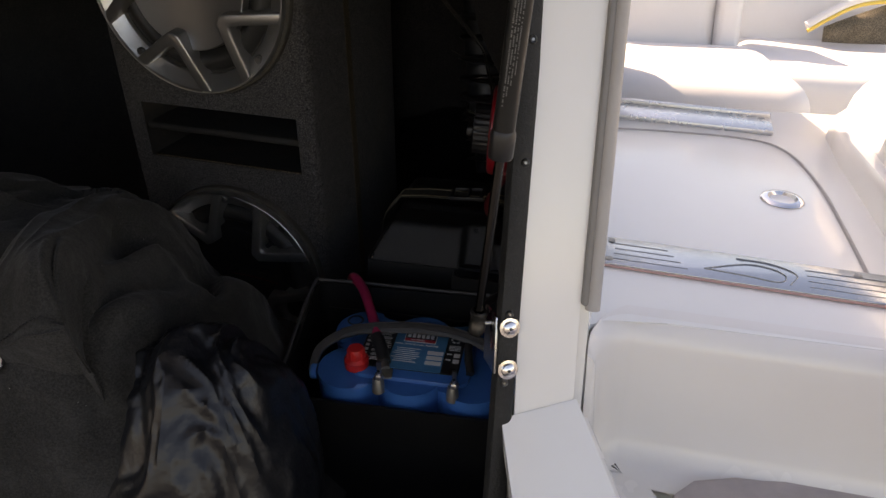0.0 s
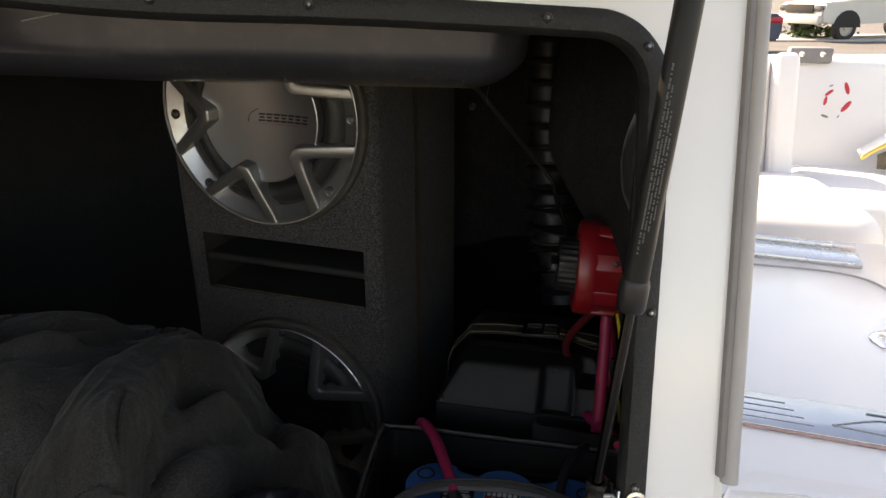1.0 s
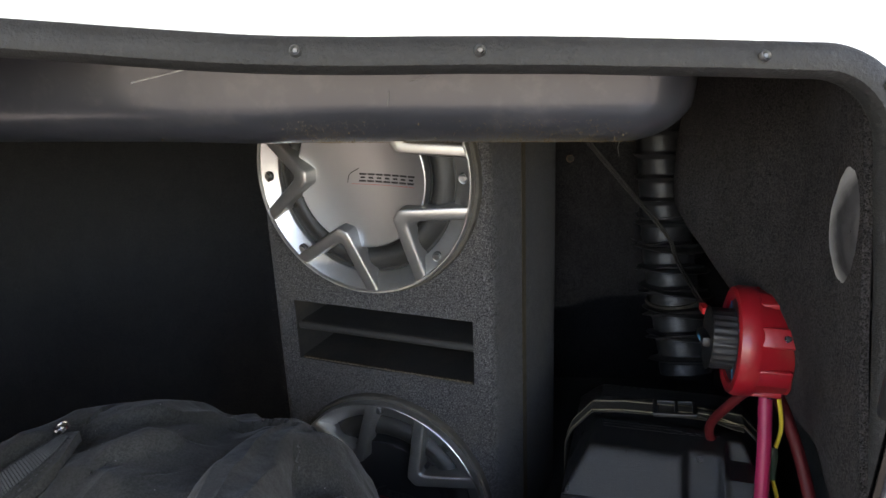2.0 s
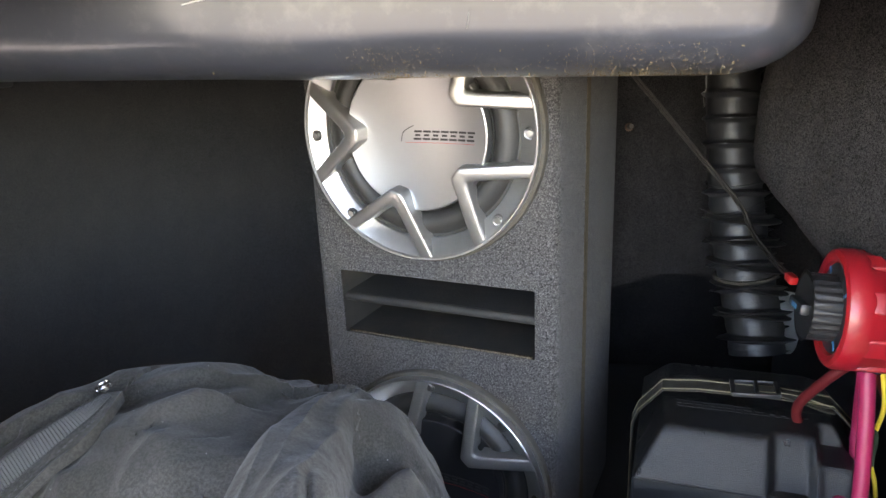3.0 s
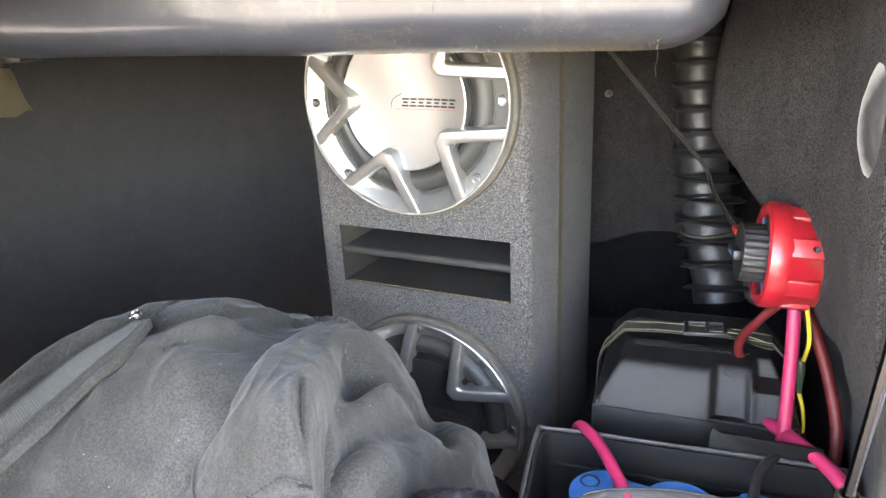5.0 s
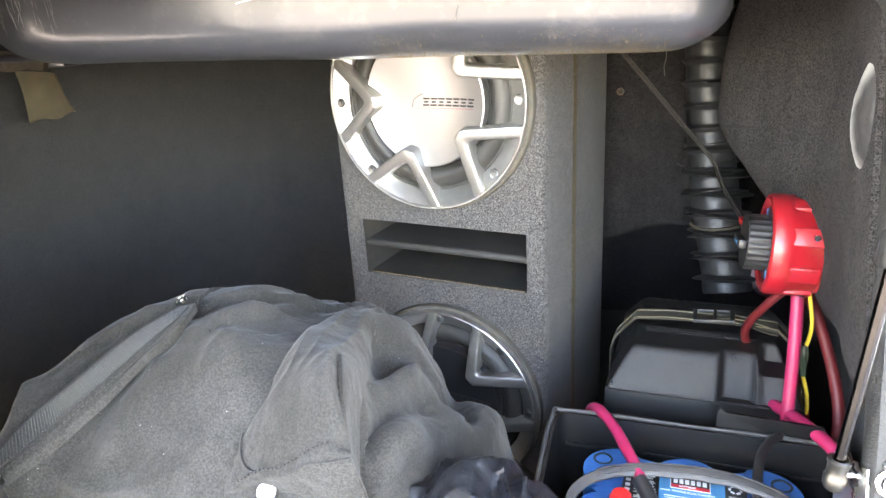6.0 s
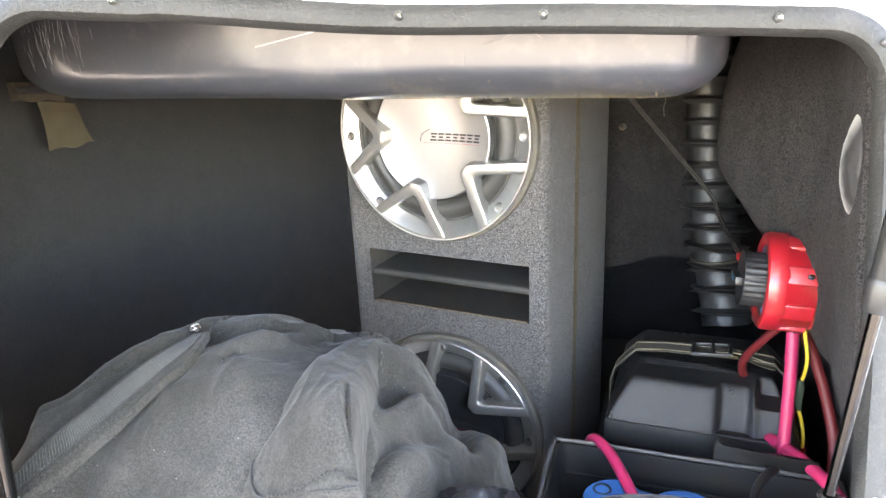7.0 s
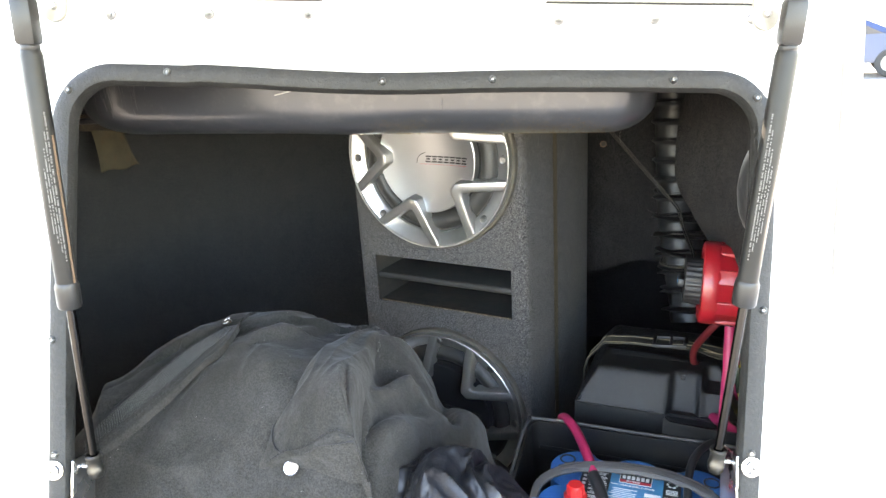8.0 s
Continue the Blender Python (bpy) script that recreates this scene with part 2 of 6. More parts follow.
M_TYRE = mat("tyre_rubber", (0.015, 0.015, 0.015), (0.022, 0.022, 0.022), 0.8, scale=20, bump=0.3)
M_AUTOGLASS = mat("dark_car_glass", (0.03, 0.035, 0.04), (0.025, 0.03, 0.035), 0.05, scale=2, spec=0.8)
M_LIGHTRED = mat("red_tail_lens", (0.4, 0.01, 0.02), (0.35, 0.01, 0.02), 0.15, scale=2)
M_SHRUB = mat("shrub_leaf", (0.06, 0.12, 0.035), (0.04, 0.09, 0.03), 0.7, scale=20)
M_BRASS = mat("clear_fuse", (0.03, 0.05, 0.035), (0.04, 0.06, 0.04), 0.2, scale=30)


# ---- builders ----
def thing(name, m, label, category, group="", kind=""):
    ob = new(name)
    ob.empty_display_size = 0.02
    ob.matrix_world = m
    return tagged(ob, label, category, group, kind)


def part(name, bm, material, parent=None, label="", smooth=True, m=None):
    me = bpy.data.meshes.new(name)
    bmesh.ops.recalc_face_normals(bm, faces=bm.faces)
    bm.to_mesh(me)
    bm.free()
    for p in me.polygons:
        p.use_smooth = smooth
    if smooth:
        me.set_sharp_from_angle(angle=radians(38))
    me.materials.append(material)
    ob = new(name, me)
    if parent is not None:
        ob.parent = parent
    if m is not None:
        ob.matrix_local = m
    if label:
        ob["label"] = label
    return ob


def solo(name, bm, material, label, category, group="", kind="", smooth=True, m=None):
    return tagged(part(name, bm, material, None, "", smooth, m), label, category, group, kind)


def join(dst, src, m=None):
    """Adds bmesh src to dst, moved by m."""
    vs = {}
    for v in src.verts:
        vs[v] = dst.verts.new(m @ v.co if m is not None else v.co)
    for f in src.faces:
        try:
            dst.faces.new([vs[v] for v in f.verts])
        except ValueError:
            pass
    src.free()
    return dst


def box(sx, sy, sz, c=(0, 0, 0), bevel=0.0, segs=2):
    bm = bmesh.new()
    bmesh.ops.create_cube(bm, size=1.0, matrix=Matrix.Translation(c) @ Matrix.Diagonal((sx, sy, sz, 1)))
    if bevel:
        bmesh.ops.bevel(bm, geom=bm.edges[:], offset=bevel, segments=segs, affect="EDGES", profile=0.5)
    return bm


def lathe(profile, n=48, closed=False):
    """Turns (radius, z) pairs round z."""
    bm = bmesh.new()
    rings = []
    for r, z in profile:
        if r < 1e-6:
            rings.append([bm.verts.new((0, 0, z))])
        else:
            rings.append([bm.verts.new((r * math.cos(2 * math.pi * i / n), r * math.sin(2 * math.pi * i / n), z)) for i in range(n)])
    pairs = list(zip(rings, rings[1:])) + ([(rings[-1], rings[0])] if closed else [])
    for a, b in pairs:
        for i in range(n):
            j = (i + 1) % n
            q = [a[i % len(a)], a[j % len(a)], b[j % len(b)], b[i % len(b)]]
            u = []
            for v in q:
                if v not in u:
                    u.append(v)
            if len(u) > 2:
                bm.faces.new(u)
    return bm


def smooth_path(pts, per=8):
    """Catmull-Rom through the points."""
    p = [Vector(v) for v in pts]
    p = [p[0] * 2 - p[1]] + p + [p[-1] * 2 - p[-2]]
    out = []
    for i in range(1, len(p) - 2):
        for k in range(per):
            t = k / per
            a, b, c, d = p[i - 1], p[i], p[i + 1], p[i + 2]
            out.append(0.5 * (2 * b + (c - a) * t + (2 * a - 5 * b + 4 * c - d) * t * t + (3 * b - a - 3 * c + d) * t ** 3))
    out.append(p[-2])
    return out


def tube(pts, r, n=12, per=8, flat=1.0, curved=True):
    """A round (or flattened) tube along points; r may be a function of 0..1."""
    path = smooth_path(pts, per) if curved else [Vector(v) for v in pts]
    bm = bmesh.new()
    rings = []
    tangent0 = (path[1] - path[0]).normalized()
    nrm = tangent0.orthogonal().normalized()
    for i, p in enumerate(path):
        t = (path[min(i + 1, len(path) - 1)] - path[max(i - 1, 0)]).normalized()
        nrm = (nrm - t * nrm.dot(t)).normalized()
        bn = t.cross(nrm)
        rr = r(i / (len(path) - 1)) if callable(r) else r
        rings.append([bm.verts.new(p + nrm * rr * math.cos(2 * math.pi * k / n) + bn * rr * flat * math.sin(2 * math.pi * k / n)) for k in range(n)])
    for a, b in zip(rings, rings[1:]):
        for k in range(n):
            bm.faces.new((a[k], a[(k + 1) % n], b[(k + 1) % n], b[k]))
    bm.faces.new(rings[0][::-1])
    bm.faces.new(rings[-1])
    return bm


def prism(outline, z0, z1, bevel=0.0, segs=2):
    """Extrudes a flat outline (x, y) from z0 to z1."""
    bm = bmesh.new()
    lo = [bm.verts.new((x, y, z0)) for x, y in outline]
    hi = [bm.verts.new((x, y, z1)) for x, y in outline]
    bm.faces.new(lo[::-1])
    top = bm.faces.new(hi)
    n = len(outline)
    for i in range(n):
        bm.faces.new((lo[i], lo[(i + 1) % n], hi[(i + 1) % n], hi[i]))
    if bevel:
        bmesh.ops.bevel(bm, geom=list(top.edges), offset=bevel, segments=segs, affect="EDGES", profile=0.5)
    return bm


def surf(nu, nv, f, thick=0.0):
    """A grid surface f(u, v) with u, v in 0..1; thick gives it a back."""
    bm = bmesh.new()
    g = [[bm.verts.new(f(i / nu, j / nv)) for j in range(nv + 1)] for i in range(nu + 1)]
    for i in range(nu):
        for j in range(nv):
            bm.faces.new((g[i][j], g[i + 1][j], g[i + 1][j + 1], g[i][j + 1]))
    if thick:
        bmesh.ops.recalc_face_normals(bm, faces=bm.faces)
        bmesh.ops.solidify(bm, geom=bm.faces[:], thickness=thick)
    return bm


def round_rect(x0, y0, x1, y1, r, n=8):
    """Outline of a rectangle with round corners, anticlockwise; r: one radius or four (bottom right, top right, top left, bottom left)."""
    r = (r,) * 4 if isinstance(r, (int, float)) else r
    out = []
    for (cx, cy), a0, rr in (((x1 - r[0], y0 + r[0]), -90, r[0]), ((x1 - r[1], y1 - r[1]), 0, r[1]), ((x0 + r[2], y1 - r[2]), 90, r[2]), ((x0 + r[3], y0 + r[3]), 180, r[3])):
        for k in range(n + 1):
            a = radians(a0 + 90 * k / n)
            out.append((cx + rr * math.cos(a), cy + rr * math.sin(a)))
    return out


def axis_to(p, d, roll=0.0):
    """A pose at p whose z axis points along d."""
    return Matrix.Translation(p) @ Vector(d).to_track_quat("Z", "Y").to_matrix().to_4x4() @ pose(0, 0, 0, 0, 0, roll)


def basis(o, x, y, z):
    return Matrix(((x[0], y[0], z[0], o[0]), (x[1], y[1], z[1], o[1]), (x[2], y[2], z[2], o[2]), (0, 0, 0, 1)))


# The sloping transom face: x along the opening's top edge, y up it, z out towards the swim platform.
FX, FY, FN = Vector((0.9814, 0.1785, -0.0700)), Vector((0.0113, 0.3105, 0.9505)), Vector((0.1914, -0.9337, 0.3027))
TRANSOM = basis((-0.0007, 0.6706, 1.8880), FX, FY, FN)
# The speaker box: x along its front, y into it, z up.
BOXM = basis((-0.373, 1.094, 1.06), Vector((0.9616, -0.2745, 0)), Vector((0.2745, 0.9616, 0)), Vector((0, 0, 1)))
FLOOR_Z = 1.06


def tr(u, v, w=0.0):
    return TRANSOM @ Vector((u, v, w))


# ---- boat structure ----
def sheet_with_hole(outer, hole, thick):
    """A flat panel with one opening, front at z = 0, of the given thickness."""
    bm = bmesh.new()
    for loop in (outer, hole):
        vs = [bm.verts.new((x, y, 0)) for x, y in loop]
        for i in range(len(vs)):
            bm.edges.new((vs[i], vs[(i + 1) % len(vs)]))
    bmesh.ops.triangle_fill(bm, edges=bm.edges[:], use_beauty=True, use_dissolve=False)
    geo = bmesh.ops.extrude_face_region(bm, geom=bm.faces[:])
    for v in geo["geom"]:
        if isinstance(v, bmesh.types.BMVert):
            v.co.z -= thick
    return bm


OPEN_L, OPEN_R, OPEN_T, OPEN_B = -0.638, 0.0925, -0.0115, -0.70
transom = solo("wall_transom", sheet_with_hole([(-1.25, -0.95), (0.164, -0.95), (0.168, -0.40), (0.179, 0.085), (-1.25, 0.085)],
               round_rect(OPEN_L - 0.012, OPEN_B - 0.012, OPEN_R + 0.012, OPEN_T + 0.012, (0.04, 0.058, 0.058, 0.04)), 0.014),
               M_GEL, "white gelcoat transom panel round the locker opening", "wall", kind="structure", smooth=False, m=TRANSOM)


def dense(loop, step=0.02):
    """The closed outline with points added along its long straight stretches."""
    out = []
    for a, b in zip(loop, loop[1:] + loop[:1]):
        n = max(1, int(round(math.hypot(b[0] - a[0], b[1] - a[1]) / step)))
        n = 40 if n > 20 else 1
        out += [(a[0] + (b[0] - a[0]) * k / n, a[1] + (b[1] - a[1]) * k / n) for k in range(n)]
    return out


def trim_ring():
    """Vinyl edge trim: a rounded band that lies on the panel and wraps into the opening."""
    bm = bmesh.new()
    n = 20
    prof = [(-0.001, -0.013), (-0.0025, -0.004), (0.0005, 0.0035), (0.005, 0.0055), (0.011, 0.0058), (0.016, 0.0052), (0.0190, 0.003), (0.0195, 0.0)]
    rings = []
    for d, w in prof:
        loop = round_rect(OPEN_L - d, OPEN_B - d, OPEN_R + d, OPEN_T + d, (0.03 + d, 0.044 + d, 0.046 + d, 0.03 + d), n)
        row = []
        for k, (x, y) in enumerate(dense(loop)):
            sag = 0.0012 * noise.noise((x * 6, y * 6, 0.3)) - (0.0075 * math.exp(-((x + 0.31) / 0.14) ** 2) + (0.002 if x < -0.5 else 0.0) if y > -0.06 else 0.0)
            x += (-0.03 if x > 0 else 0.018) * max(0.0, -y - 0.15)
            row.append(bm.verts.new((x, y + sag, w + 0.0008 * noise.noise((x * 40, y * 40, 2)))))
        rings.append(row)
    for a, b in zip(rings, rings[1:]):
        for k in range(len(a)):
            bm.faces.new((a[k], a[(k + 1) % len(a)], b[(k + 1) % len(a)], b[k]))
    return bm


trim = thing("opening_trim", TRANSOM, "black grained vinyl edge trim screwed round the locker opening", "edge trim")
part("band", trim_ring(), M_TRIM, trim)


def screw(r=0.0040):
    bm = lathe([(0.0, 0.0022), (r * 0.35, 0.0022), (r * 0.45, 0.0012), (r * 0.75, 0.003), (r, 0.0012), (r, -0.001)], 16)
    return bm


screw_mesh = None
for u, v in ((-0.6382, -0.0245), (-0.5306, -0.0035), (-0.2994, -0.0100), (-0.1837, -0.0061), (0.0037, -0.0037), (0.0897, -0.0212), (0.1026, -0.129), (0.1012, -0.2400), (0.0929, -0.3887), (0.0905, -0.4610),
             (-0.6495, -0.160), (-0.6498, -0.2935), (-0.6437, -0.4169)):
    if screw_mesh is None:
        first = part("screw", screw(), M_SCREW, trim, "small steel pan-head screw", m=pose(u, v, 0.0058, rz=random.uniform(0, 90)))
        screw_mesh = first.data
    else:
        o = new("screw", screw_mesh)
        o.parent = trim
        o.matrix_local = pose(u, v, 0.0058, rz=random.uniform(0, 90))
        o["label"] = "small steel pan-head screw"

# Sloping ledge beside the step, below the panel.
LEDGE = [tr(0.0905, -0.502, 0.0012), tr(0.1705, -0.485, 0.0012)]


def ledge_point(u, v):
    a = LEDGE[0].lerp(LEDGE[1], u)
    out = Vector((0.087 + 0.163 * u, -0.62, -0.38 - 0.02 * u))
    p = a + out * v * 0.45
    return p


solo("transom_ledge", surf(6, 16, ledge_point, 0.02), M_GEL, "white gelcoat ledge sloping out under the transom panel", "ledge", kind="structure")

# Rubber edging on the corner of the walkway.
edging = thing("corner_edging", TRANSOM, "grey rubber edging strip on the walkway corner", "edging", kind="structure")
LEAN = pose(0.168, -0.388, 0, 0, 0, -1.33)
part("dark_lip", prism(round_rect(0.0, 0.005, 0.0068, 0.49, 0.003, 3), -0.004, 0.006, 0.002), M_SEAM_D, edging, m=LEAN)
part("light_bead", tube([(0.0125, 0.0, 0.002), (0.0125, 0.2, 0.002), (0.0125, 0.49, 0.002)], 0.0075, 12), M_SEAM, edging, m=LEAN)


def slab(corners, offset):
    """A four-cornered slab, made thick by an offset."""
    bm = bmesh.new()
    a = [bm.verts.new(c) for c in corners]
    b = [bm.verts.new(Vector(c) + Vector(offset)) for c in corners]
    bm.faces.new(a)
    bm.faces.new(b[::-1])
    for k in range(4):
        bm.faces.new((a[k], b[k], b[(k + 1) % 4], a[(k + 1) % 4]))
    return bm


PASS_FB, PASS_FT = tr(0.172, -0.95, -0.012), tr(0.193, 0.085, -0.012)
solo("wall_passage", slab([PASS_FB, (0.345, 1.36, 0.9), (0.345, 1.36, 1.985), PASS_FT], (-0.02, 0.003, 0)), M_GEL, "white gelcoat side wall of the walkway", "wall", kind="structure", smooth=False)
solo("wall_right_outer", slab([PASS_FB + Vector((-0.026, 0.02, 0)), (0.318, 1.36, 0.9), (0.318, 1.36, 1.985), PASS_FT + Vector((-0.026, 0.02, 0))], (-0.006, 0.0, 0)), M_CARPET, "dark liner of the locker's outer side", "wall", kind="structure", smooth=False)
solo("wall_right_end", slab([(0.318, 1.36, 0.9), (0.318, 1.82, 0.9), (0.318, 1.82, 1.985), (0.318, 1.36, 1.985)], (0.02, 0, 0)), M_CARPET, "dark end wall of the locker", "wall", kind="structure", smooth=False)
solo("wall_transom_liner", sheet_with_hole([(-1.2, -0.85), (0.165, -0.85), (0.165, 0.075), (-1.2, 0.075)], round_rect(OPEN_L - 0.012, OPEN_B - 0.012, OPEN_R + 0.012, OPEN_T + 0.012, (0.04, 0.058, 0.058, 0.04)), 0.004),
     M_CARPET, "dark liner on the inside of the transom", "wall", kind="structure", smooth=False, m=TRANSOM @ Matrix.Translation((0, 0, -0.0165)))

# Locker shell: floor, back, sides, ceiling.
solo("floor_locker", box(1.62, 1.38, 0.03, (-0.50, 1.13, FLOOR_Z - 0.015)), M_CARPET, "dark carpeted locker floor", "floor", kind="structure", smooth=False)
solo("ceiling_locker", prism([(-1.23, 0.47), (0.13, 0.755), (0.16, 0.77), (0.325, 1.36), (0.325, 1.84), (-1.23, 1.84)], 1.982, 2.0), M_CARPET, "dark locker ceiling under the deck", "ceiling", kind="structure", smooth=False)


def back_panel(x0, x1):
    def f(u, v):
        x = x0 + (x1 - x0) * u
        low = 1.40 + 0.06 * math.sin(x * 5) - 0.09 * max(0.0, x) * 4 + 0.01 * noise.noise((x * 9, 0, 0)) if x > -0.12 else FLOOR_Z
        return Vector((x, 1.56 - 0.05 * (x + 1.22) / 1.5 - 1.0 * (max(0.0, -0.80 - x) / 0.45) ** 2 + 0.006 * noise.noise((x * 5, v * 4, 1)), low + (1.98 - low) * v))
    return f


solo("wall_back", surf(90, 20, back_panel(-1.22, -0.13), 0.012), M_CARPET, "dark carpet-lined back wall of the locker", "wall", kind="structure")
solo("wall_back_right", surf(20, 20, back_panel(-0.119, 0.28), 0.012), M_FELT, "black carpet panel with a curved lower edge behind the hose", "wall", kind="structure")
solo("wall_back_outer", box(1.7, 0.03, 1.1, (-0.44, 1.82, 1.45)), M_FELT, "dark void wall behind the liner", "wall", kind="structure", smooth=False)
solo("wall_left", box(0.03, 1.40, 1.1, (-1.22, 1.13, 1.45)), M_CARPET, "dark carpet-lined left wall of the locker", "wall", kind="structure", smooth=False)
SIDE = smooth_path([(0.088, 0.640, 0), (0.098, 0.715, 0), (0.110, 0.79, 0), (0.113, 0.87, 0), (0.107, 0.95, 0), (0.090, 1.03, 0), (0.070, 1.10, 0), (0.058, 1.15, 0), (0.066, 1.195, 0), (0.11, 1.235, 0), (0.205, 1.30, 0), (0.300, 1.37, 0)], 6)


def side_wall(u, v):
    """Bulging liner: rolls back under itself below the bulge."""
    k = u * (len(SIDE) - 1)
    i = min(int(k), len(SIDE) - 2)
    p = SIDE[i].lerp(SIDE[i + 1], k - i)
    low = float(np.interp(p.y, [0.64, 0.67, 0.79, 0.90, 0.98, 1.05, 1.10, 1.15, 1.2, 1.37], [1.49, 1.512, 1.494, 1.492, 1.52, 1.585, 1.622, 1.650, 1.645, 1.60])) + 0.004 * noise.noise((p.y * 20, 0, 3))
    z = low + (1.99 - low) * v
    lean = max(-0.13, min(0.09, (z - 1.62) * 0.30)) * max(0.0, 1 - (p.y - 0.64) / 0.35)
    f = max(0.0, min(1.0, (1.665 - z) / 0.11))
    under = 0.018 * f * f * (3 - 2 * f) * max(0.0, min(1.0, (p.y - 0.76) / 0.10))
    over_ = 0.09 * max(0.0, (z - 1.74) / 0.25) ** 2 * max(0.0, min(1.0, (p.y - 0.80) / 0.2))
    roll = 0.012 * max(0.0, 1 - v * 8) ** 2
    return Vector((p.x + under + over_ + roll + 0.004 * noise.noise((p.y * 7, z * 7, 4)), p.y + lean, z))


solo("wall_right", surf(72, 48, side_wall, 0.006), M_CARPET_SIDE, "charcoal carpet-lined bulging side wall of the locker", "wall", kind="structure")

def shine_dome():
    """Glossy black moulding; the shine on the edge that faces into the locker is painted into its colour."""
    m = mat("black_dome", (0.016, 0.0155, 0.016), (0.025, 0.024, 0.024), 0.46, scale=60, fine=300, bump=0.25, dist=0.001)
    n, l = m.node_tree.nodes, m.node_tree.links
    b = n["Principled BSDF"]
    base = b.inputs["Base Color"].links[0].from_socket
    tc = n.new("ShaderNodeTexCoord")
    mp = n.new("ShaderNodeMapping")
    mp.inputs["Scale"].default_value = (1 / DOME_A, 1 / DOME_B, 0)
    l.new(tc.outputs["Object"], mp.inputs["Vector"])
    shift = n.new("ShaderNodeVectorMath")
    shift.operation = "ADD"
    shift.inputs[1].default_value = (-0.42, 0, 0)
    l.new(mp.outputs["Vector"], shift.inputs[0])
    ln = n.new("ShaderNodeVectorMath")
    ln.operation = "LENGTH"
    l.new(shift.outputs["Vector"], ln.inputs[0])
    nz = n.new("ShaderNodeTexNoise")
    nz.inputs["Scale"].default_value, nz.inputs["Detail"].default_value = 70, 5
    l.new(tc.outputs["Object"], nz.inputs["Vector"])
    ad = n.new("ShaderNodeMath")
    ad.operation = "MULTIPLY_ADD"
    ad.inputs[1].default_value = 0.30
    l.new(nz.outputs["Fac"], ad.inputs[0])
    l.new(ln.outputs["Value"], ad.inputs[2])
    # mask of the painted rim highlight, its edge broken up by noise
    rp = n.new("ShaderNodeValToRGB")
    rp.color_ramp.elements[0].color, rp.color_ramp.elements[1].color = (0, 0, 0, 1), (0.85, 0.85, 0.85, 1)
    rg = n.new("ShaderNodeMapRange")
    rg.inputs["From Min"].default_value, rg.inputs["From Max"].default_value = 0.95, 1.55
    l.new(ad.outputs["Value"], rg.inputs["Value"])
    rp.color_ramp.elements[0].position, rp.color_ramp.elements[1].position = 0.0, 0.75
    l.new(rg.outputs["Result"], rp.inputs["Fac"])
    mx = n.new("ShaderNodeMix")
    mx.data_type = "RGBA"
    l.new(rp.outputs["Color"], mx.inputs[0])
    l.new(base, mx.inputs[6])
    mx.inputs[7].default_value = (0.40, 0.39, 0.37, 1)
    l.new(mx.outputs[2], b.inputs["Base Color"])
    return m


DOME_A, DOME_B, DOME_H = 0.038, 0.062, 0.022


def dome_pt(r, a, lift=0.0):
    return Vector((DOME_A * r * math.cos(a), DOME_B * r * math.sin(a), DOME_H * (1 - r ** 2.2) - 0.004 + lift + 0.0008 * noise.noise((r * math.cos(a) * 6, r * math.sin(a) * 6, 0.3))))


dm = thing("moulded_dome", axis_to((0.1035, 0.706, 1.757), (-0.90, -0.43, 0.0)), "glossy black moulded dome with a painted rim shine on the side wall", "dome")
part("cap", surf(64, 20, lambda u, v: dome_pt(0.01 + 1.05 * v, 2 * math.pi * u)), shine_dome(), dm, "glossy black cap with a pale shine painted along one edge")


# ---- hanging tub above the locker ----
def swept(path, prof):
    """Sweeps (inward distance, z) profile along a plan path; path items are (point, inward normal)."""
    bm = bmesh.new()
    rows = [[bm.verts.new((p.x + nn.x * d, p.y + nn.y * d, z)) for d, z in prof] for p, nn in path]
    for a, b in zip(rows, rows[1:]):
        for k in range(len(prof) - 1):
            bm.faces.new((a[k], a[k + 1], b[k + 1], b[k]))
    return bm


def plan_u(x0, x1, y0, y1, r, n=10, r0=None):
    """A U in plan, open at y1: left side, round corner, front, round corner, right side."""
    out = []
    r0 = r if r0 is None else r0
    for k in range(4):
        out.append((Vector((x0, y1 + (y0 + r0 - y1) * k / 4, 0)), Vector((1, 0, 0))))
    for k in range(n + 1):
        a = radians(180 + 90 * k / n)
        out.append((Vector((x0 + r0 + r0 * math.cos(a), y0 + r0 + r0 * math.sin(a), 0)), Vector((-math.cos(a), -math.sin(a), 0))))
    for k in range(1, 24):
        out.append((Vector((x0 + r0 + (x1 - x0 - r - r0) * k / 24, y0, 0)), Vector((0, 1, 0))))
    for k in range(n + 1):
        a = radians(270 + 90 * k / n)
        out.append((Vector((x1 - r + r * math.cos(a), y0 + r + r * math.sin(a), 0)), Vector((-math.cos(a), -math.sin(a), 0))))
    for k in range(1, 5):
        out.append((Vector((x1, y0 + r + (y1 - y0 - r) * k / 4, 0)), Vector((-1, 0, 0))))
    return out


TUB_PROF = [(0.0, 0.165), (0.003, 0.10), (0.0055, 0.055), (0.0068, 0.042), (0.0085, 0.0345), (0.0120, 0.0285), (0.0180, 0.0215), (0.027, 0.0140), (0.038, 0.0078), (0.052, 0.0033), (0.070, 0.0008), (0.095, 0.0)]
TUBM = basis((-0.25, 0.760, 1.8126), Vector((0.9991, 0.035, -0.024)).normalized(), Vector((-0.035, 0.9994, 0)).normalized(), Vector((0.024, 0.0, 0.9997)).normalized())
tub_bm = swept(plan_u(-0.63, 0.258, 0.0, 0.30, 0.070, 14, 0.17), TUB_PROF)
bottom = [v for v in tub_bm.verts if abs(v.co.z) < 1e-5]
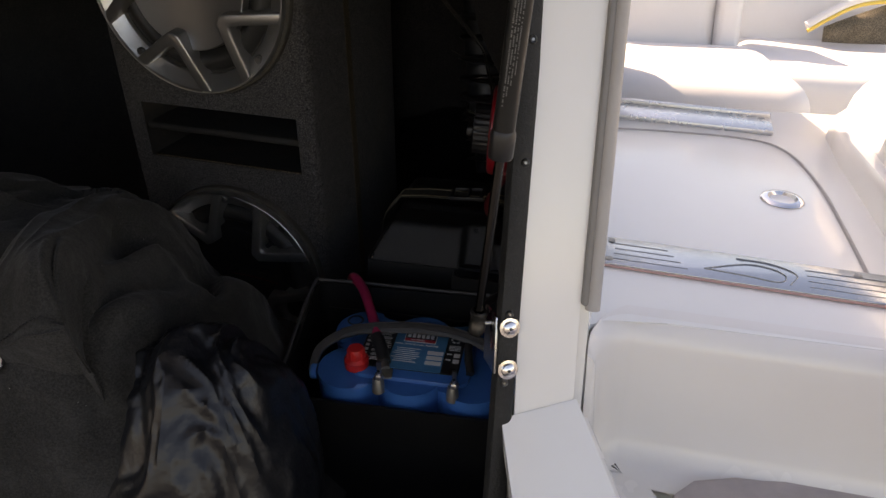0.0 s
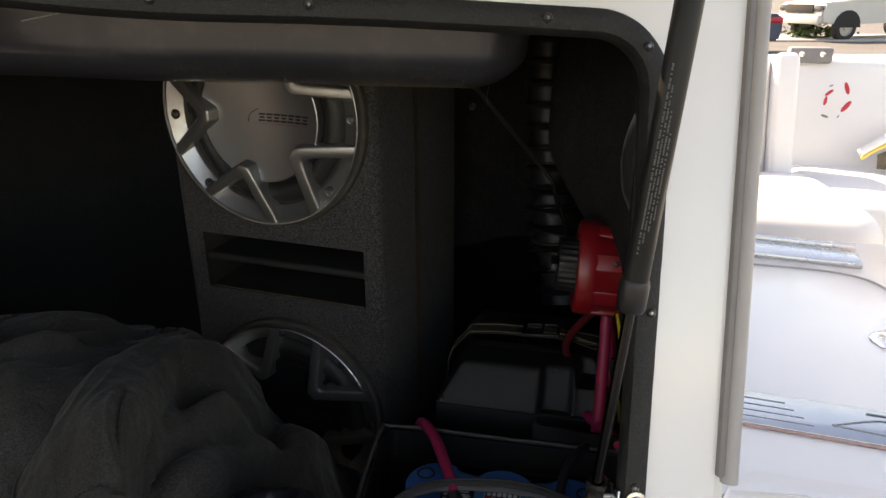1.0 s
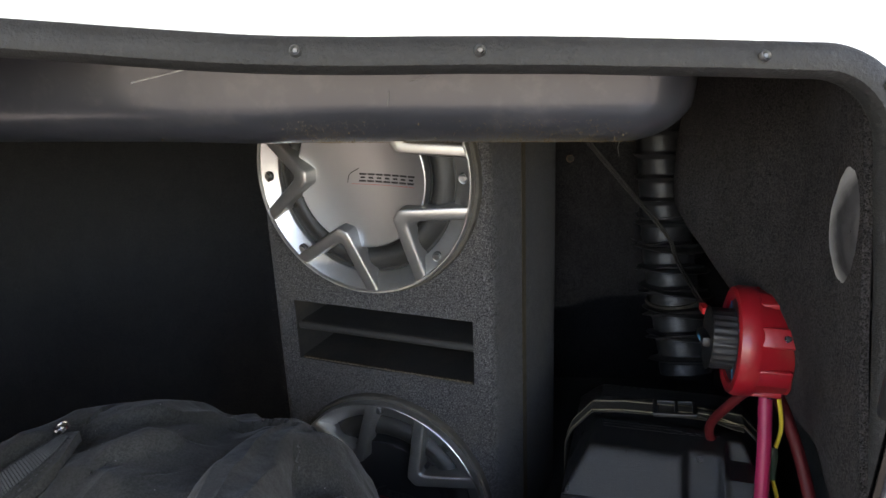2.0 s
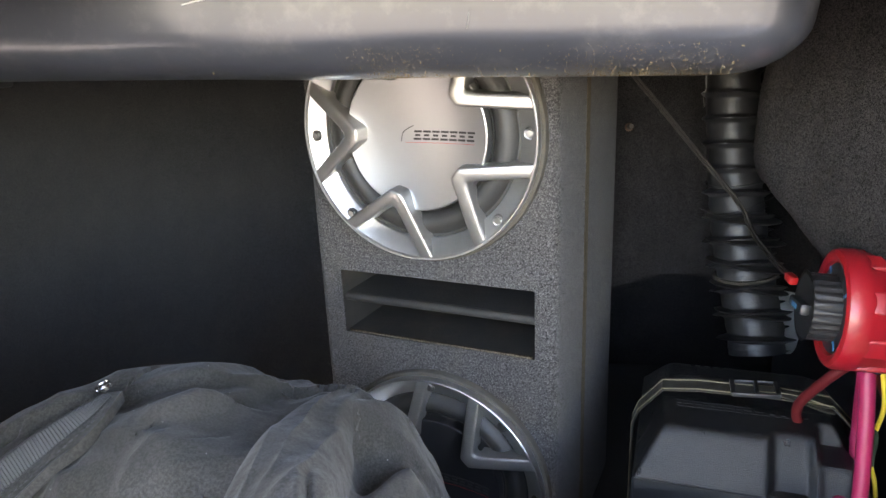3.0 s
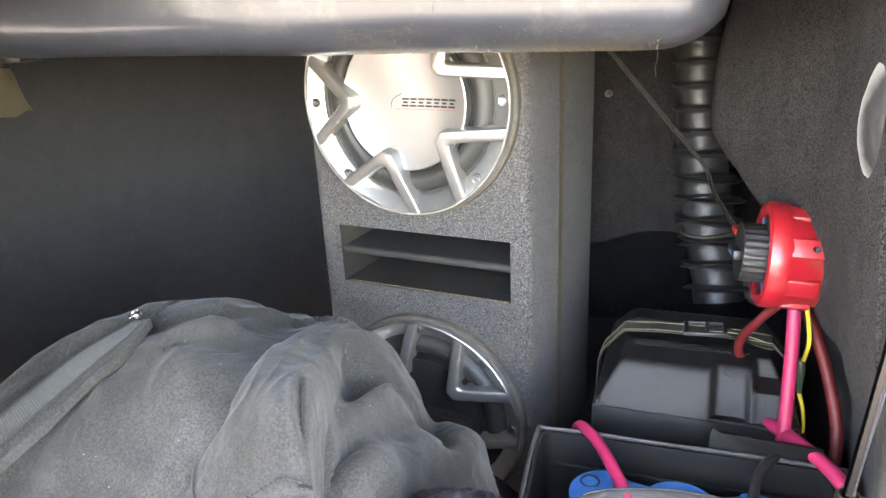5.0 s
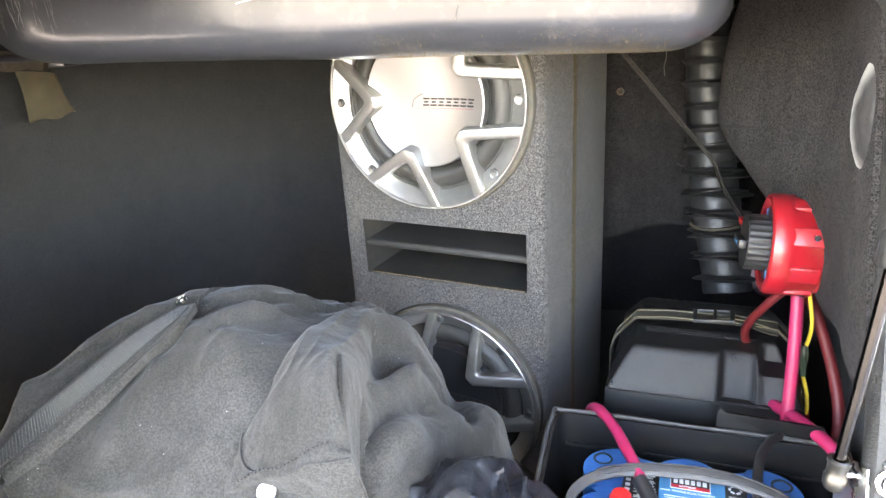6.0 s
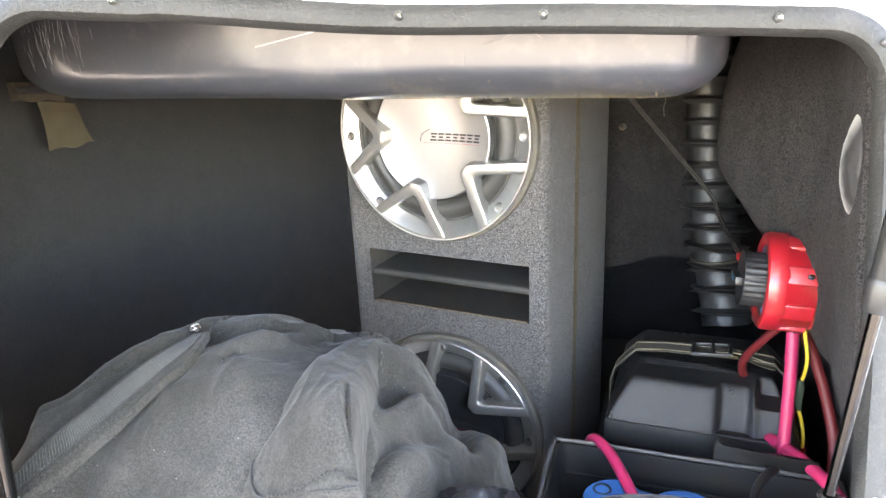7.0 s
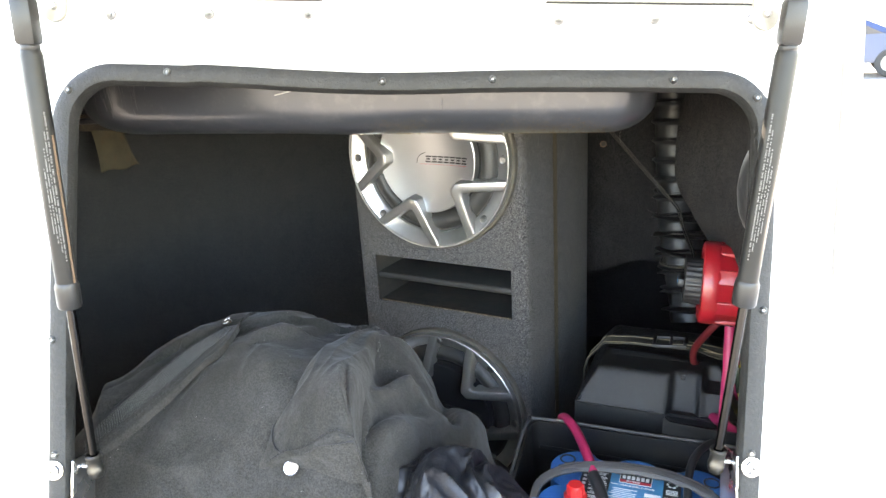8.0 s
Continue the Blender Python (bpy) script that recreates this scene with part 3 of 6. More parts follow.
bmesh.ops.contextual_create(tub_bm, geom=bottom)
for v in tub_bm.verts:
    v.co += Vector((0, 0.003 * noise.noise((v.co.x * 9, v.co.z * 20, 5)), 0.002 * noise.noise((v.co.x * 7, v.co.y * 9, 1))))
tub = thing("hanging_tub", TUBM, "black glossy gelcoat tub hanging under the deck, scratched and dusty", "tub")
part("shell", tub_bm, M_TUB, tub)
random.seed(4)
crumbs = bmesh.new()
for k in range(2600):
    x = random.choice((random.gauss(0.155, 0.035), random.gauss(0.12, 0.05), random.gauss(-0.085, 0.022), random.gauss(-0.07, 0.035), random.gauss(0.05, 0.12), random.gauss(0.10, 0.03), random.gauss(-0.148, 0.008)))
    if not -0.33 < x < 0.20:
        continue
    z = 0.0022 + 0.026 * random.random() ** 3.0
    d = float(np.interp(z, [p[1] for p in TUB_PROF[::-1]], [p[0] for p in TUB_PROF[::-1]]))
    s = random.uniform(0.00016, 0.00042) + 0.0005 * random.random() ** 8
    join(crumbs, box(s * random.uniform(1, 2.5), s, s, (0, 0, 0)), Matrix.Translation((x, d - 0.0005, z - 0.0008)) @ pose(0, 0, 0, random.uniform(0, 90), random.uniform(0, 90), random.uniform(0, 90)))
part("rust_dirt", crumbs, M_RUST, tub, "yellow-brown rust crumbs along the lower edge", smooth=False)["kind"] = "stuff"


def tub_face(x, z):
    d = np.interp(z, [p[1] for p in TUB_PROF[::-1]], [p[0] for p in TUB_PROF[::-1]])
    bend = max(0.0, -0.46 - x)  # the front curves back at its rounded corner
    return (x, float(d) - 0.0010 + 0.17 - math.sqrt(0.17 ** 2 - bend * bend), z)


SCRATCHES = [((-0.245, 0.062), (-0.17, 0.078), 0.0007), ((0.02, 0.085), (0.06, 0.066), 0.0004), ((0.20, 0.06), (0.19, 0.085), 0.0003), ((0.0, 0.06), (0.03, 0.07), 0.0003), ((-0.02, 0.040), (-0.018, 0.052), 0.0005)]
random.seed(21)
for k in range(40):
    x, z = random.gauss(-0.495, 0.026), random.uniform(0.035, 0.085)
    SCRATCHES.append(((x, z), (x + random.uniform(-0.004, 0.003), z + random.uniform(0.006, 0.036)), random.uniform(0.0001, 0.00024)))
for (xa, za), (xb, zb), w in SCRATCHES:
    part("scratch", tube([tub_face(xa, za), tub_face((xa + xb) / 2 + 0.0004, (za + zb) / 2), tub_face(xb, zb)], w, 5, 4), M_SCRATCH if w < 0.0006 else M_GOUGE, tub, "pale scratch")
tag_bm = surf(8, 10, lambda u, v: Vector((-1.040 + 0.070 * u + 0.020 * v + 0.016 * v ** 3 * (0.4 + u), 1.05 - 0.025 * v * v + 0.008 * math.sin(u * 3), 1.806 - 0.080 * v + 0.020 * u * v - 0.006 * u + 0.003 * math.sin(u * 9) * v)), 0.004)
solo("foam_strip", tag_bm, M_TAG, "frayed tan foam strip hanging from the tub flange", "foam strip")
solo("dusty_bracket", surf(12, 6, lambda u, v: Vector((-1.075 + (0.112 - 0.012 * v) * u, 1.045 - 0.004 * math.sin(u * 3), 1.838 - 0.030 * v + 0.002 * math.sin(u * 11) * v)), 0.012), M_BRACKET, "dusty brown bracket end above the foam strip", "bracket")
solo("tub_flange", join(box(0.11, 0.05, 0.012, (-1.0, 1.07, 1.815), 0.004), box(0.25, 0.35, 0.012, (-0.93, 1.2, 1.826), 0.004)), M_TUB, "dusty black flange holding the foam strip", "flange", kind="structure")


# ---- speaker box with two woofers ----
def speaker_cabinet():
    w, d, h = 0.366, 0.378, 0.845
    px0, px1, pz0, pz1 = -0.142, 0.153, 1.434 - 1.06, 1.532 - 1.06
    cab = thing("speaker_cabinet", BOXM, "grey carpeted twin-woofer speaker cabinet standing on the locker floor", "speaker cabinet")
    r = 0.016
    plan = [(px0, 0), (px1, 0)] + [(w / 2 - r + r * math.sin(radians(a)), r - r * math.cos(radians(a))) for a in range(0, 91, 18)]
    q = 0.03
    plan += [(w / 2 - q + q * math.cos(radians(a)), d - q + q * math.sin(radians(a))) for a in range(0, 91, 15)] + [(-w / 2, d)] + [(-w / 2 + r - r * math.cos(radians(a)), r - r * math.sin(radians(a))) for a in range(0, 91, 18)]
    levels = [0.0, pz0, pz1, h]
    bm = bmesh.new()
    rows = [[bm.verts.new((x, y, z)) for x, y in plan] for z in levels]
    n = len(plan)
    for li in range(3):
        for k in range(n):
            if li == 1 and k == 0:
                continue
            bm.faces.new((rows[li][k], rows[li][(k + 1) % n], rows[li + 1][(k + 1) % n], rows[li + 1][k]))
    bm.faces.new(rows[0][::-1])
    bm.faces.new(rows[-1])
    part("body", bm, M_BOX, cab)
    # carpet fibres standing off the front corners
    random.seed(9)
    fz = bmesh.new()
    for k in range(900):
        side = -1 if random.random() < 0.75 else 1
        z = random.uniform(0.05, h - 0.05)
        p = Vector((side * (w / 2 + 0.0002), random.uniform(0.0, 0.03), z))
        q = p + Vector((side * random.uniform(0.001, 0.0045), random.uniform(-0.002, 0.002), random.uniform(-0.003, 0.003)))
        o = Vector((0, 0.0004, 0.0004))
        a, b, c = fz.verts.new(p - o), fz.verts.new(p + o), fz.verts.new(q)
        fz.faces.new((a, b, c))
    part("carpet_fibres", fz, M_BOX, cab, "stray grey carpet fibres", smooth=False)["kind"] = "stuff"
    # port: a slot with a round-nosed shelf
    port = bmesh.new()
    loop = [(px0, pz0), (px1, pz0), (px1, pz1), (px0, pz1)]
    front = [port.verts.new((x, 0.002, z)) for x, z in loop]
    back = [port.verts.new((x, 0.20, z)) for x, z in loop]
    for k in range(4):
        port.faces.new((front[k], front[(k + 1) % 4], back[(k + 1) % 4], back[k]))
    port.faces.new(back)
    sl = part("port", port, M_PORT, cab, "dusty black slot port", smooth=False)
    zc = (pz0 + pz1) / 2 + 0.004
    part("port_shelf", join(tube([(px0, 0.012, zc), (0, 0.012, zc), (px1, 0.012, zc)], 0.0065, 12), box(px1 - px0, 0.18, 0.012, ((px0 + px1) / 2, 0.105, zc))), M_PORT, sl, "round-nosed port divider")
    part("port_dust", box(px1 - px0 - 0.01, 0.004, 0.0030, ((px0 + px1) / 2, 0.0045, pz0 + 0.0012), 0.001), M_DUST, sl, "brown dust along the port's lower lip")
    # edge seam with brown dust on the side
    part("side_seam", box(0.0012, 0.020, h * 0.96, (w / 2 + 0.0002, 0.150, h * 0.5)), M_DUST, cab, "brown dusty carpet seam")
    return cab


def cone_z(r):
    """Height of the shallow dish at radius r."""
    return 0.0055 + 1.45 * r * r


def woofer(name_label, xc, zc, turn=0.0, cone=None, cone_label="brushed silver cone"):
    """Woofer, axis along -y of the cabinet; built with its axis on +z."""
    m = BOXM @ Matrix.Translation((xc, 0.0, zc - 0.002)) @ pose(0, 0, 0, 90, 0, 0)
    wf = thing("woofer", m, name_label, "speaker", "woofers in the cabinet")
    R = 0.166
    part("gasket", lathe([(R + 0.0050, 0.0), (R + 0.0050, 0.007), (R + 0.0035, 0.0100), (R - 0.001, 0.0112), (R - 0.010, 0.006), (R - 0.028, 0.001)], 64), M_GASKET, wf, "dusty rubber gasket ring")
    part("cone", lathe([(r, cone_z(r)) for r in (0.0, 0.01, 0.02, 0.03, 0.04, 0.05, 0.06, 0.07, 0.08, 0.09, 0.0975)] + [(0.0990, 0.0185), (0.0996, 0.012), (0.0998, 0.002)], 64), cone or M_CONE, wf, cone_label)
    part("surround", lathe([(0.0996, 0.003), (0.1015, 0.006), (0.103, 0.0035), (0.106, 0.008), (0.111, 0.0125), (0.117, 0.0140), (0.124, 0.0125), (0.130, 0.008), (0.134, 0.003), (0.141, 0.002)], 64), M_RUBBER, wf, "grey rubber roll surround")
    # outer ring
    ri, ro = 0.1385, 0.166
    part("basket_ring", lathe([(ri, 0.001), (ri + 0.0004, 0.0085), (ri + 0.0015, 0.0098), (ro - 0.0052, 0.0212), (ro - 0.0046, 0.0232), (ro - 0.0036, 0.0247), (ro - 0.0022, 0.0250), (ro - 0.0012, 0.0242), (ro - 0.0010, 0.0222), (ro - 0.0012, 0.010)], 96), M_RING, wf, "satin silver outer ring")

    def v_spoke(c):
        """One cast V: flat-faced arms from the ring to a blunt apex, round-cornered inside."""
        h = radians(21.5)

        def pol(r, a):
            return Vector((r * math.cos(a), r * math.sin(a), 0))
        # outer outline and inner window outline of one half, apex first
        out = [Vector((0.0748, 0, 0)), Vector((0.0751, 0.0086, 0)), pol(0.1630, h + 0.062)]
        win = [Vector((0.0965, 0, 0)), Vector((0.0972, 0.0044, 0)), pol(0.1605, h - 0.058)]

        def half(line, soft):
            a = [line[0].lerp(line[1], k / 4) for k in range(5)]
            b = [line[1].lerp(line[2], (k / 8) ** 1.3) for k in range(1, 9)]
            pts = a + b
            for _ in range(soft):
                pts = [pts[0]] + [(p + 2 * q + r) / 4 for p, q, r in zip(pts, pts[1:], pts[2:])] + [pts[-1]]
            return pts
        o, w = half(out, 1), half(win, 6)
        o = [Vector((p.x, -p.y, 0)) for p in o[:0:-1]] + o
        w = [Vector((p.x, -p.y, 0)) for p in w[:0:-1]] + w
        rot = Matrix.Rotation(c, 4, "Z")
        bm = bmesh.new()
        rows = []
        for a, b in zip(o, w):
            row = []
            for f, d in ((-0.10, 0.026), (-0.02, 0.0050), (0.0, 0.0024), (0.06, 0.0011), (0.20, 0.0004), (0.50, 0.0), (0.80, 0.0004), (0.94, 0.0011), (0.99, 0.0024), (1.0, 0.0050), (1.05, 0.026)):
                p = a.lerp(b, f)
                z = 0.0238 + (0.163 - min(0.163, p.length)) * 0.165
                row.append(bm.verts.new(rot @ Vector((p.x, p.y, z - d))))
            rows.append(row)
        m = len(rows[0])
        for p, q in zip(rows, rows[1:]):
            for k in range(m - 1):
                bm.faces.new((p[k], p[k + 1], q[k + 1], q[k]))
        bmesh.ops.recalc_face_normals(bm, faces=bm.faces[:])
        return bm

    for k in range(5):
        part("spoke", v_spoke(radians(180 + turn + 72 * k)), M_SPOKE, wf, "V-shaped satin silver spoke")
    for k in range(8):
        a = radians(181.5 + 45 * k)
        sc = lathe([(0.0, 0.0205), (0.0042, 0.0203), (0.0050, 0.0190), (0.0052, 0.0182), (0.0066, 0.0186), (0.0078, 0.0170), (0.0078, 0.0140)], 16)
        part("screw", sc, M_SCREW, wf, "recessed grey screw", m=Matrix.Translation((0.152 * math.cos(a), 0.152 * math.sin(a), 0.0)))
    # plain mark in place of lettering
    for k in range(7):
        x = -0.0018 + 0.0129 * k
        bar = bmesh.new()
        for dy, wide in ((0.0048, 0.0108), (0.0, 0.0072), (-0.0048, 0.0108)):
            y = -0.002 + dy
            join(bar, box(wide, 0.0026, 0.0007, (0, 0, 0)), Matrix.Translation((x + 0.15 * dy, y, cone_z(math.hypot(x, y)) + 0.0006)) @ pose(0, 0, 0, math.degrees(math.atan(2.9 * y)), -math.degrees(math.atan(2.9 * x)), 0))
        part("mark_bar", bar, M_DARKINK, wf, "dark bars of the maker's mark", smooth=False)
    arc = tube([(x, y, cone_z(math.hypot(x, y)) + 0.0002) for x, y in ((-0.026, -0.010), (-0.022, 0.002), (-0.007, 0.0105))], 0.0006, 5, 6)
    part("mark_arc", arc, M_DARKINK, wf, "thin dark arc")
    line = tube([(0.001 * x, -0.0115, cone_z(math.hypot(0.001 * x, 0.0115)) + 0.0001) for x in (-20, -4, 8, 20, 32, 44, 56, 68, 80)], 0.0003, 5, 4)
    part("mark_line", line, M_REDINK, wf, "thin red underline")
    return wf


speaker_cabinet()
woofer("silver twelve-inch woofer with V spokes in the cabinet's upper half", 0.001, 1.735 - 1.06)
woofer("silver twelve-inch woofer, its cone coloured as shaded, half hidden behind the jacket", 0.007, 1.226 - 1.06, 8.5, M_CONE_SHADED, "silver cone with shade put into its colour")


# ---- batteries ----
BATM = basis((-0.018, 0.760, FLOOR_Z), Vector((0.9896, -0.1435, 0)), Vector((0.1435, 0.9896, 0)), Vector((0, 0, 1)))


def battery_tray():
    t = thing("battery_tray", BATM, "open black plastic battery tray on the locker floor", "battery tray")
    w, d, hb, hf = 0.348, 0.20, 1.336 - FLOOR_Z, 1.285 - FLOOR_Z
    bm = bmesh.new()

    def ring(off, zb):
        rr = round_rect(-w / 2 + off, -d / 2 + off, w / 2 - off, d / 2 - off, 0.018, 4)
        return [bm.verts.new((x * (0.94 if zb else 1.0), y * (0.94 if zb else 1.0), 0.004 if zb else hf + (hb - hf) * (0 if y < 0 else min(1, (y + 0.02) / 0.05)))) for x, y in rr]
    a, b, c, e = ring(0, True), ring(0, False), ring(0.004, False), ring(0.004, True)
    n = len(a)
    for p, q in ((a, b), (b, c), (c, e)):
        for k in range(n):
            bm.faces.new((p[k], p[(k + 1) % n], q[(k + 1) % n], q[k]))
    bm.faces.new(a[::-1])
    part("body", bm, M_TRAY, t)
    part("rim", tube([(-w / 2 - 0.003, -d / 2 + 0.05, hf + 0.012), (-w / 2 - 0.003, d / 2 - 0.02, hb), (-w / 2 + 0.02, d / 2 + 0.003, hb), (0, d / 2 + 0.004, hb), (w / 2 - 0.02, d / 2 + 0.003, hb), (w / 2 + 0.003, d / 2 - 0.02, hb), (w / 2 + 0.003, -d / 2 + 0.05, hf + 0.012)], 0.0030, 8, 6), M_RIM, t, "scuffed tray rim")
    part("inner_ledge", box(w - 0.03, 0.004, 0.006, (0, d / 2 - 0.008, hb - 0.045), 0.0015), M_TRAY, t)
    clip = prism([(-0.060, 0.0), (0.062, 0.0), (0.075, 0.012), (0.062, 0.040), (-0.050, 0.044), (-0.056, 0.052), (-0.060, 0.044)], 0, 0.004, 0.001)
    part("end_flap", clip, M_TRAY, t, m=pose(0.090, d / 2 + 0.012, hb - 0.020, 90, 0, 0))
    return t


def lettering(words, size):
    """Flat letters in the built-in font, as a bmesh, from the left end of their base line."""
    cu = bpy.data.curves.new("letters", "FONT")
    cu.body, cu.size, cu.extrude, cu.resolution_u = words, size, 0.0002, 3
    ob = bpy.data.objects.new("letters", cu)
    me = bpy.data.meshes.new_from_object(ob)
    bm = bmesh.new()
    bm.from_mesh(me)
    bpy.data.objects.remove(ob)
    bpy.data.curves.remove(cu)
    bpy.data.meshes.remove(me)
    return bm


def battery():
    b = thing("battery", BATM @ Matrix.Translation((0, -0.004, 0.036)), "blue marine battery with grey carry handle in its tray", "battery")
    top = 1.301 - FLOOR_Z - 0.036
    # six round cells in one lobed case
    lob = []
    R, dx, dy = 0.0435, 0.084, 0.042
    cells = [(-dx, -dy), (0, -dy), (dx, -dy), (dx, dy), (0, dy), (-dx, dy)]
    N = 200
    for k in range(N):
        a = 2 * math.pi * k / N
        best = 0.03
        for cx, cy in cells:
            along_ray = cx * math.cos(a) + cy * math.sin(a)
            off = R * R - (cx * cx + cy * cy - along_ray * along_ray)
            if off > 0:
                best = max(best, along_ray + math.sqrt(off))
        lob.append((best * math.cos(a), best * math.sin(a)))
    part("case", prism(lob, 0, top, 0.006, 3), M_BLUE, b)
    part("lid", prism(round_rect(-0.078, -0.060, 0.080, 0.062, 0.015, 4), top - 0.002, top + 0.006, 0.002), M_BLUE, b)
    z = top + 0.0062
    part("black_label", prism(round_rect(-0.076, -0.044, 0.064, 0.052, 0.003, 3), z, z + 0.0008), M_BLACKLAB, b, "black battery label", smooth=False)
    part("blue_label", prism(round_rect(-0.034, -0.043, 0.040, 0.048, 0.002, 3), z + 0.0009, z + 0.0015), M_BLUELAB, b, "mid-blue specification label", smooth=False)
    part("panel_frame", prism(round_rect(-0.0215, 0.0150, 0.0240, 0.0365, 0.001, 2), z + 0.0017, z + 0.0021), M_WHITEINK, b, "white frame of the maker's panel", smooth=False)
    part("maker_panel", prism(round_rect(-0.0205, 0.0160, 0.0230, 0.0355, 0.001, 2), z + 0.0022, z + 0.0026), M_BLACKLAB, b, "framed dark maker's panel", smooth=False)
    part("red_strip", box(0.0435, 0.0052, 0.0004, (0.00125, 0.0186, z + 0.0029)), M_REDINK, b, "red strip under the maker's panel", smooth=False)
    ink = bmesh.new()
    for k in range(6):
        join(ink, box(0.0046, 0.0080, 0.0004, (-0.0155 + 0.0066 * k, 0.0280, z + 0.0029)))
    random.seed(17)
    for k in range(9):
        y = 0.047 - 0.0092 * k
        join(ink, box(0.0055, 0.0050, 0.0004, (-0.0700, y - 0.001, z + 0.0011)))
        for r in range(3):
            join(ink, box(random.uniform(0.016, 0.026), 0.0010, 0.0004, (-0.0500, y + 0.0018 - 0.0024 * r, z + 0.0011)))
    for k in range(8):
        join(ink, box(random.uniform(0.020, 0.036), 0.0010, 0.0004, (-0.012 + random.uniform(-0.003, 0.003), 0.0005 - 0.0040 * k, z + 0.0018)))
    for k in range(3):
        join(ink, box(0.0220, 0.0075, 0.0004, (0.0270, -0.0045 - 0.0105 * k, z + 0.0018)))
    join(ink, box(0.0110, 0.0016, 0.0004, (-0.0270, 0.0098, z + 0.0018)))
    for k in range(4):
        join(ink, box(0.0160, 0.0012, 0.0004, (0.0520, 0.0160 - 0.0030 * k, z + 0.0011)))
    for k in range(2):
        join(ink, box(0.0085, 0.0080, 0.0004, (0.0570, -0.0040 - 0.0120 * k, z + 0.0011)))
        join(ink, box(0.0070, 0.0020, 0.0004, (0.0460, -0.0020 - 0.0120 * k, z + 0.0011)))
    part("print", ink, M_WHITEINK, b, "white print bars and blocks", smooth=False)["kind"] = "stuff"
    ring_sign = bmesh.new()
    for k in range(6):
        a = radians(60 * k)
        join(ring_sign, box(0.0046, 0.0028, 0.0004, (0, 0, 0)), pose(0.0515 + 0.0062 * math.cos(a), 0.0300 + 0.0062 * math.sin(a), z + 0.0011, rz=60 * k + 90))
    part("recycling_mark", ring_sign, M_WHITEINK, b, "ring of pale arrows", smooth=False)
    part("marine_text", lettering("MARINE DUAL PURPOSE", 0.0044), M_WHITEINK, b, "white words on the blue label", smooth=False, m=Matrix.Translation((-0.0195, 0.0086, z + 0.0018)))
    part("batteries_text", lettering("BATTERIES", 0.0040), M_WHITEINK, b, "white word on the red strip", smooth=False, m=Matrix.Translation((-0.0115, 0.0172, z + 0.0033)))
    # handle
    hp = smooth_path([(-0.134, -0.055, top - 0.004), (-0.128, -0.028, top + 0.016), (-0.095, -0.004, top + 0.028), (-0.03, 0.010, top + 0.034), (0.04, 0.012, top + 0.034), (0.095, -0.002, top + 0.028), (0.128, -0.026, top + 0.016), (0.134, -0.05, top - 0.004)], 8)
    hb = bmesh.new()
    rows = []
    for i, p in enumerate(hp):
        t = (hp[min(i + 1, len(hp) - 1)] - hp[max(i - 1, 0)]).normalized()
        s = Vector((0, -0.9, 1)).cross(t).normalized()
        u = t.cross(s)
        wdt = 0.0074 - 0.0022 * abs(2 * i / (len(hp) - 1) - 1) + (0.0007 * math.sin(i * 1.3) if abs(2 * i / (len(hp) - 1) - 1) < 0.45 else 0.0)
        rows.append([hb.verts.new(p + s * wdt * x + u * y) for x, y in ((-1, 0.0025), (-0.8, 0.0035), (0.8, 0.0035), (1, 0.0025), (1, -0.003), (-1, -0.003))])
    for a, c in zip(rows, rows[1:]):
        for k in range(6):
            hb.faces.new((a[k], a[(k + 1) % 6], c[(k + 1) % 6], c[k]))
    part("handle", hb, M_HANDLE, b, "grey moulded carry handle")
    mid = hp[len(hp) // 4:-(len(hp) // 4)]
    for off in (-0.0045, 0.0045):
        part("grip_ridge", tube([p + Vector((0, 0.72 * off, 0.0045 + 0.6 * off)) for p in mid], 0.0010, 6, 1), M_HANDLE, b, "moulded ridge on the grip")
    for sx in (-1, 1):
        part("handle_pivot", lathe([(0, 0.006), (0.009, 0.006), (0.011, 0.004), (0.011, -0.004)], 16), M_BLUE, b, m=pose(sx * 0.13, -0.052, top - 0.006, 0, 90 * sx, 0))
    for cx, cy in ((-0.105, 0.066), (0.105, 0.066)):
        part("moulded_hole", lathe([(0.0, -0.004), (0.008, -0.004), (0.010, 0.0008), (0.0115, 0.001), (0.0125, 0)], 18), M_BLACK, b, "dark round moulded recess", m=Matrix.Translation((cx, cy - 0.006, top + 0.0008)))
    # posts
    for x, y in ((-0.036, -0.075), (0.062, -0.075)):
        post = part("terminal_post", lathe([(0.0, 0.022), (0.006, 0.022), (0.0075, 0.018), (0.0085, 0.0)], 18), M_LEAD, b, "grey lead terminal post", m=Matrix.Translation((x, y, top - 0.006)))
        part("stud", lathe([(0, 0.03), (0.003, 0.03), (0.003, 0.0)], 10), M_STEEL, post, m=Matrix.Translation((0.002, 0, 0.018)))
        part("nut", lathe([(0, 0.006), (0.0055, 0.006), (0.0065, 0.004), (0.0065, 0.0)], 6), M_STEEL, post, m=Matrix.Translation((0.002, 0, 0.023)))
    cap = part("terminal_cap", lathe([(0, 0.030), (0.010, 0.030), (0.0115, 0.027), (0.012, 0.016), (0.0165, 0.012), (0.0165, 0.0)], 20), M_REDCAP, b, "red ribbed terminal cap", m=Matrix.Translation((-0.074, -0.042, top + 0.004)))
    for k in range(10):
        part("rib", box(0.0016, 0.002, 0.011, (0, 0, 0), 0.0004, 1), M_REDCAP, cap, m=pose(0.012 * math.cos(k * 0.628), 0.012 * math.sin(k * 0.628), 0.021, rz=36 * k))
    return b


battery_tray()
battery()

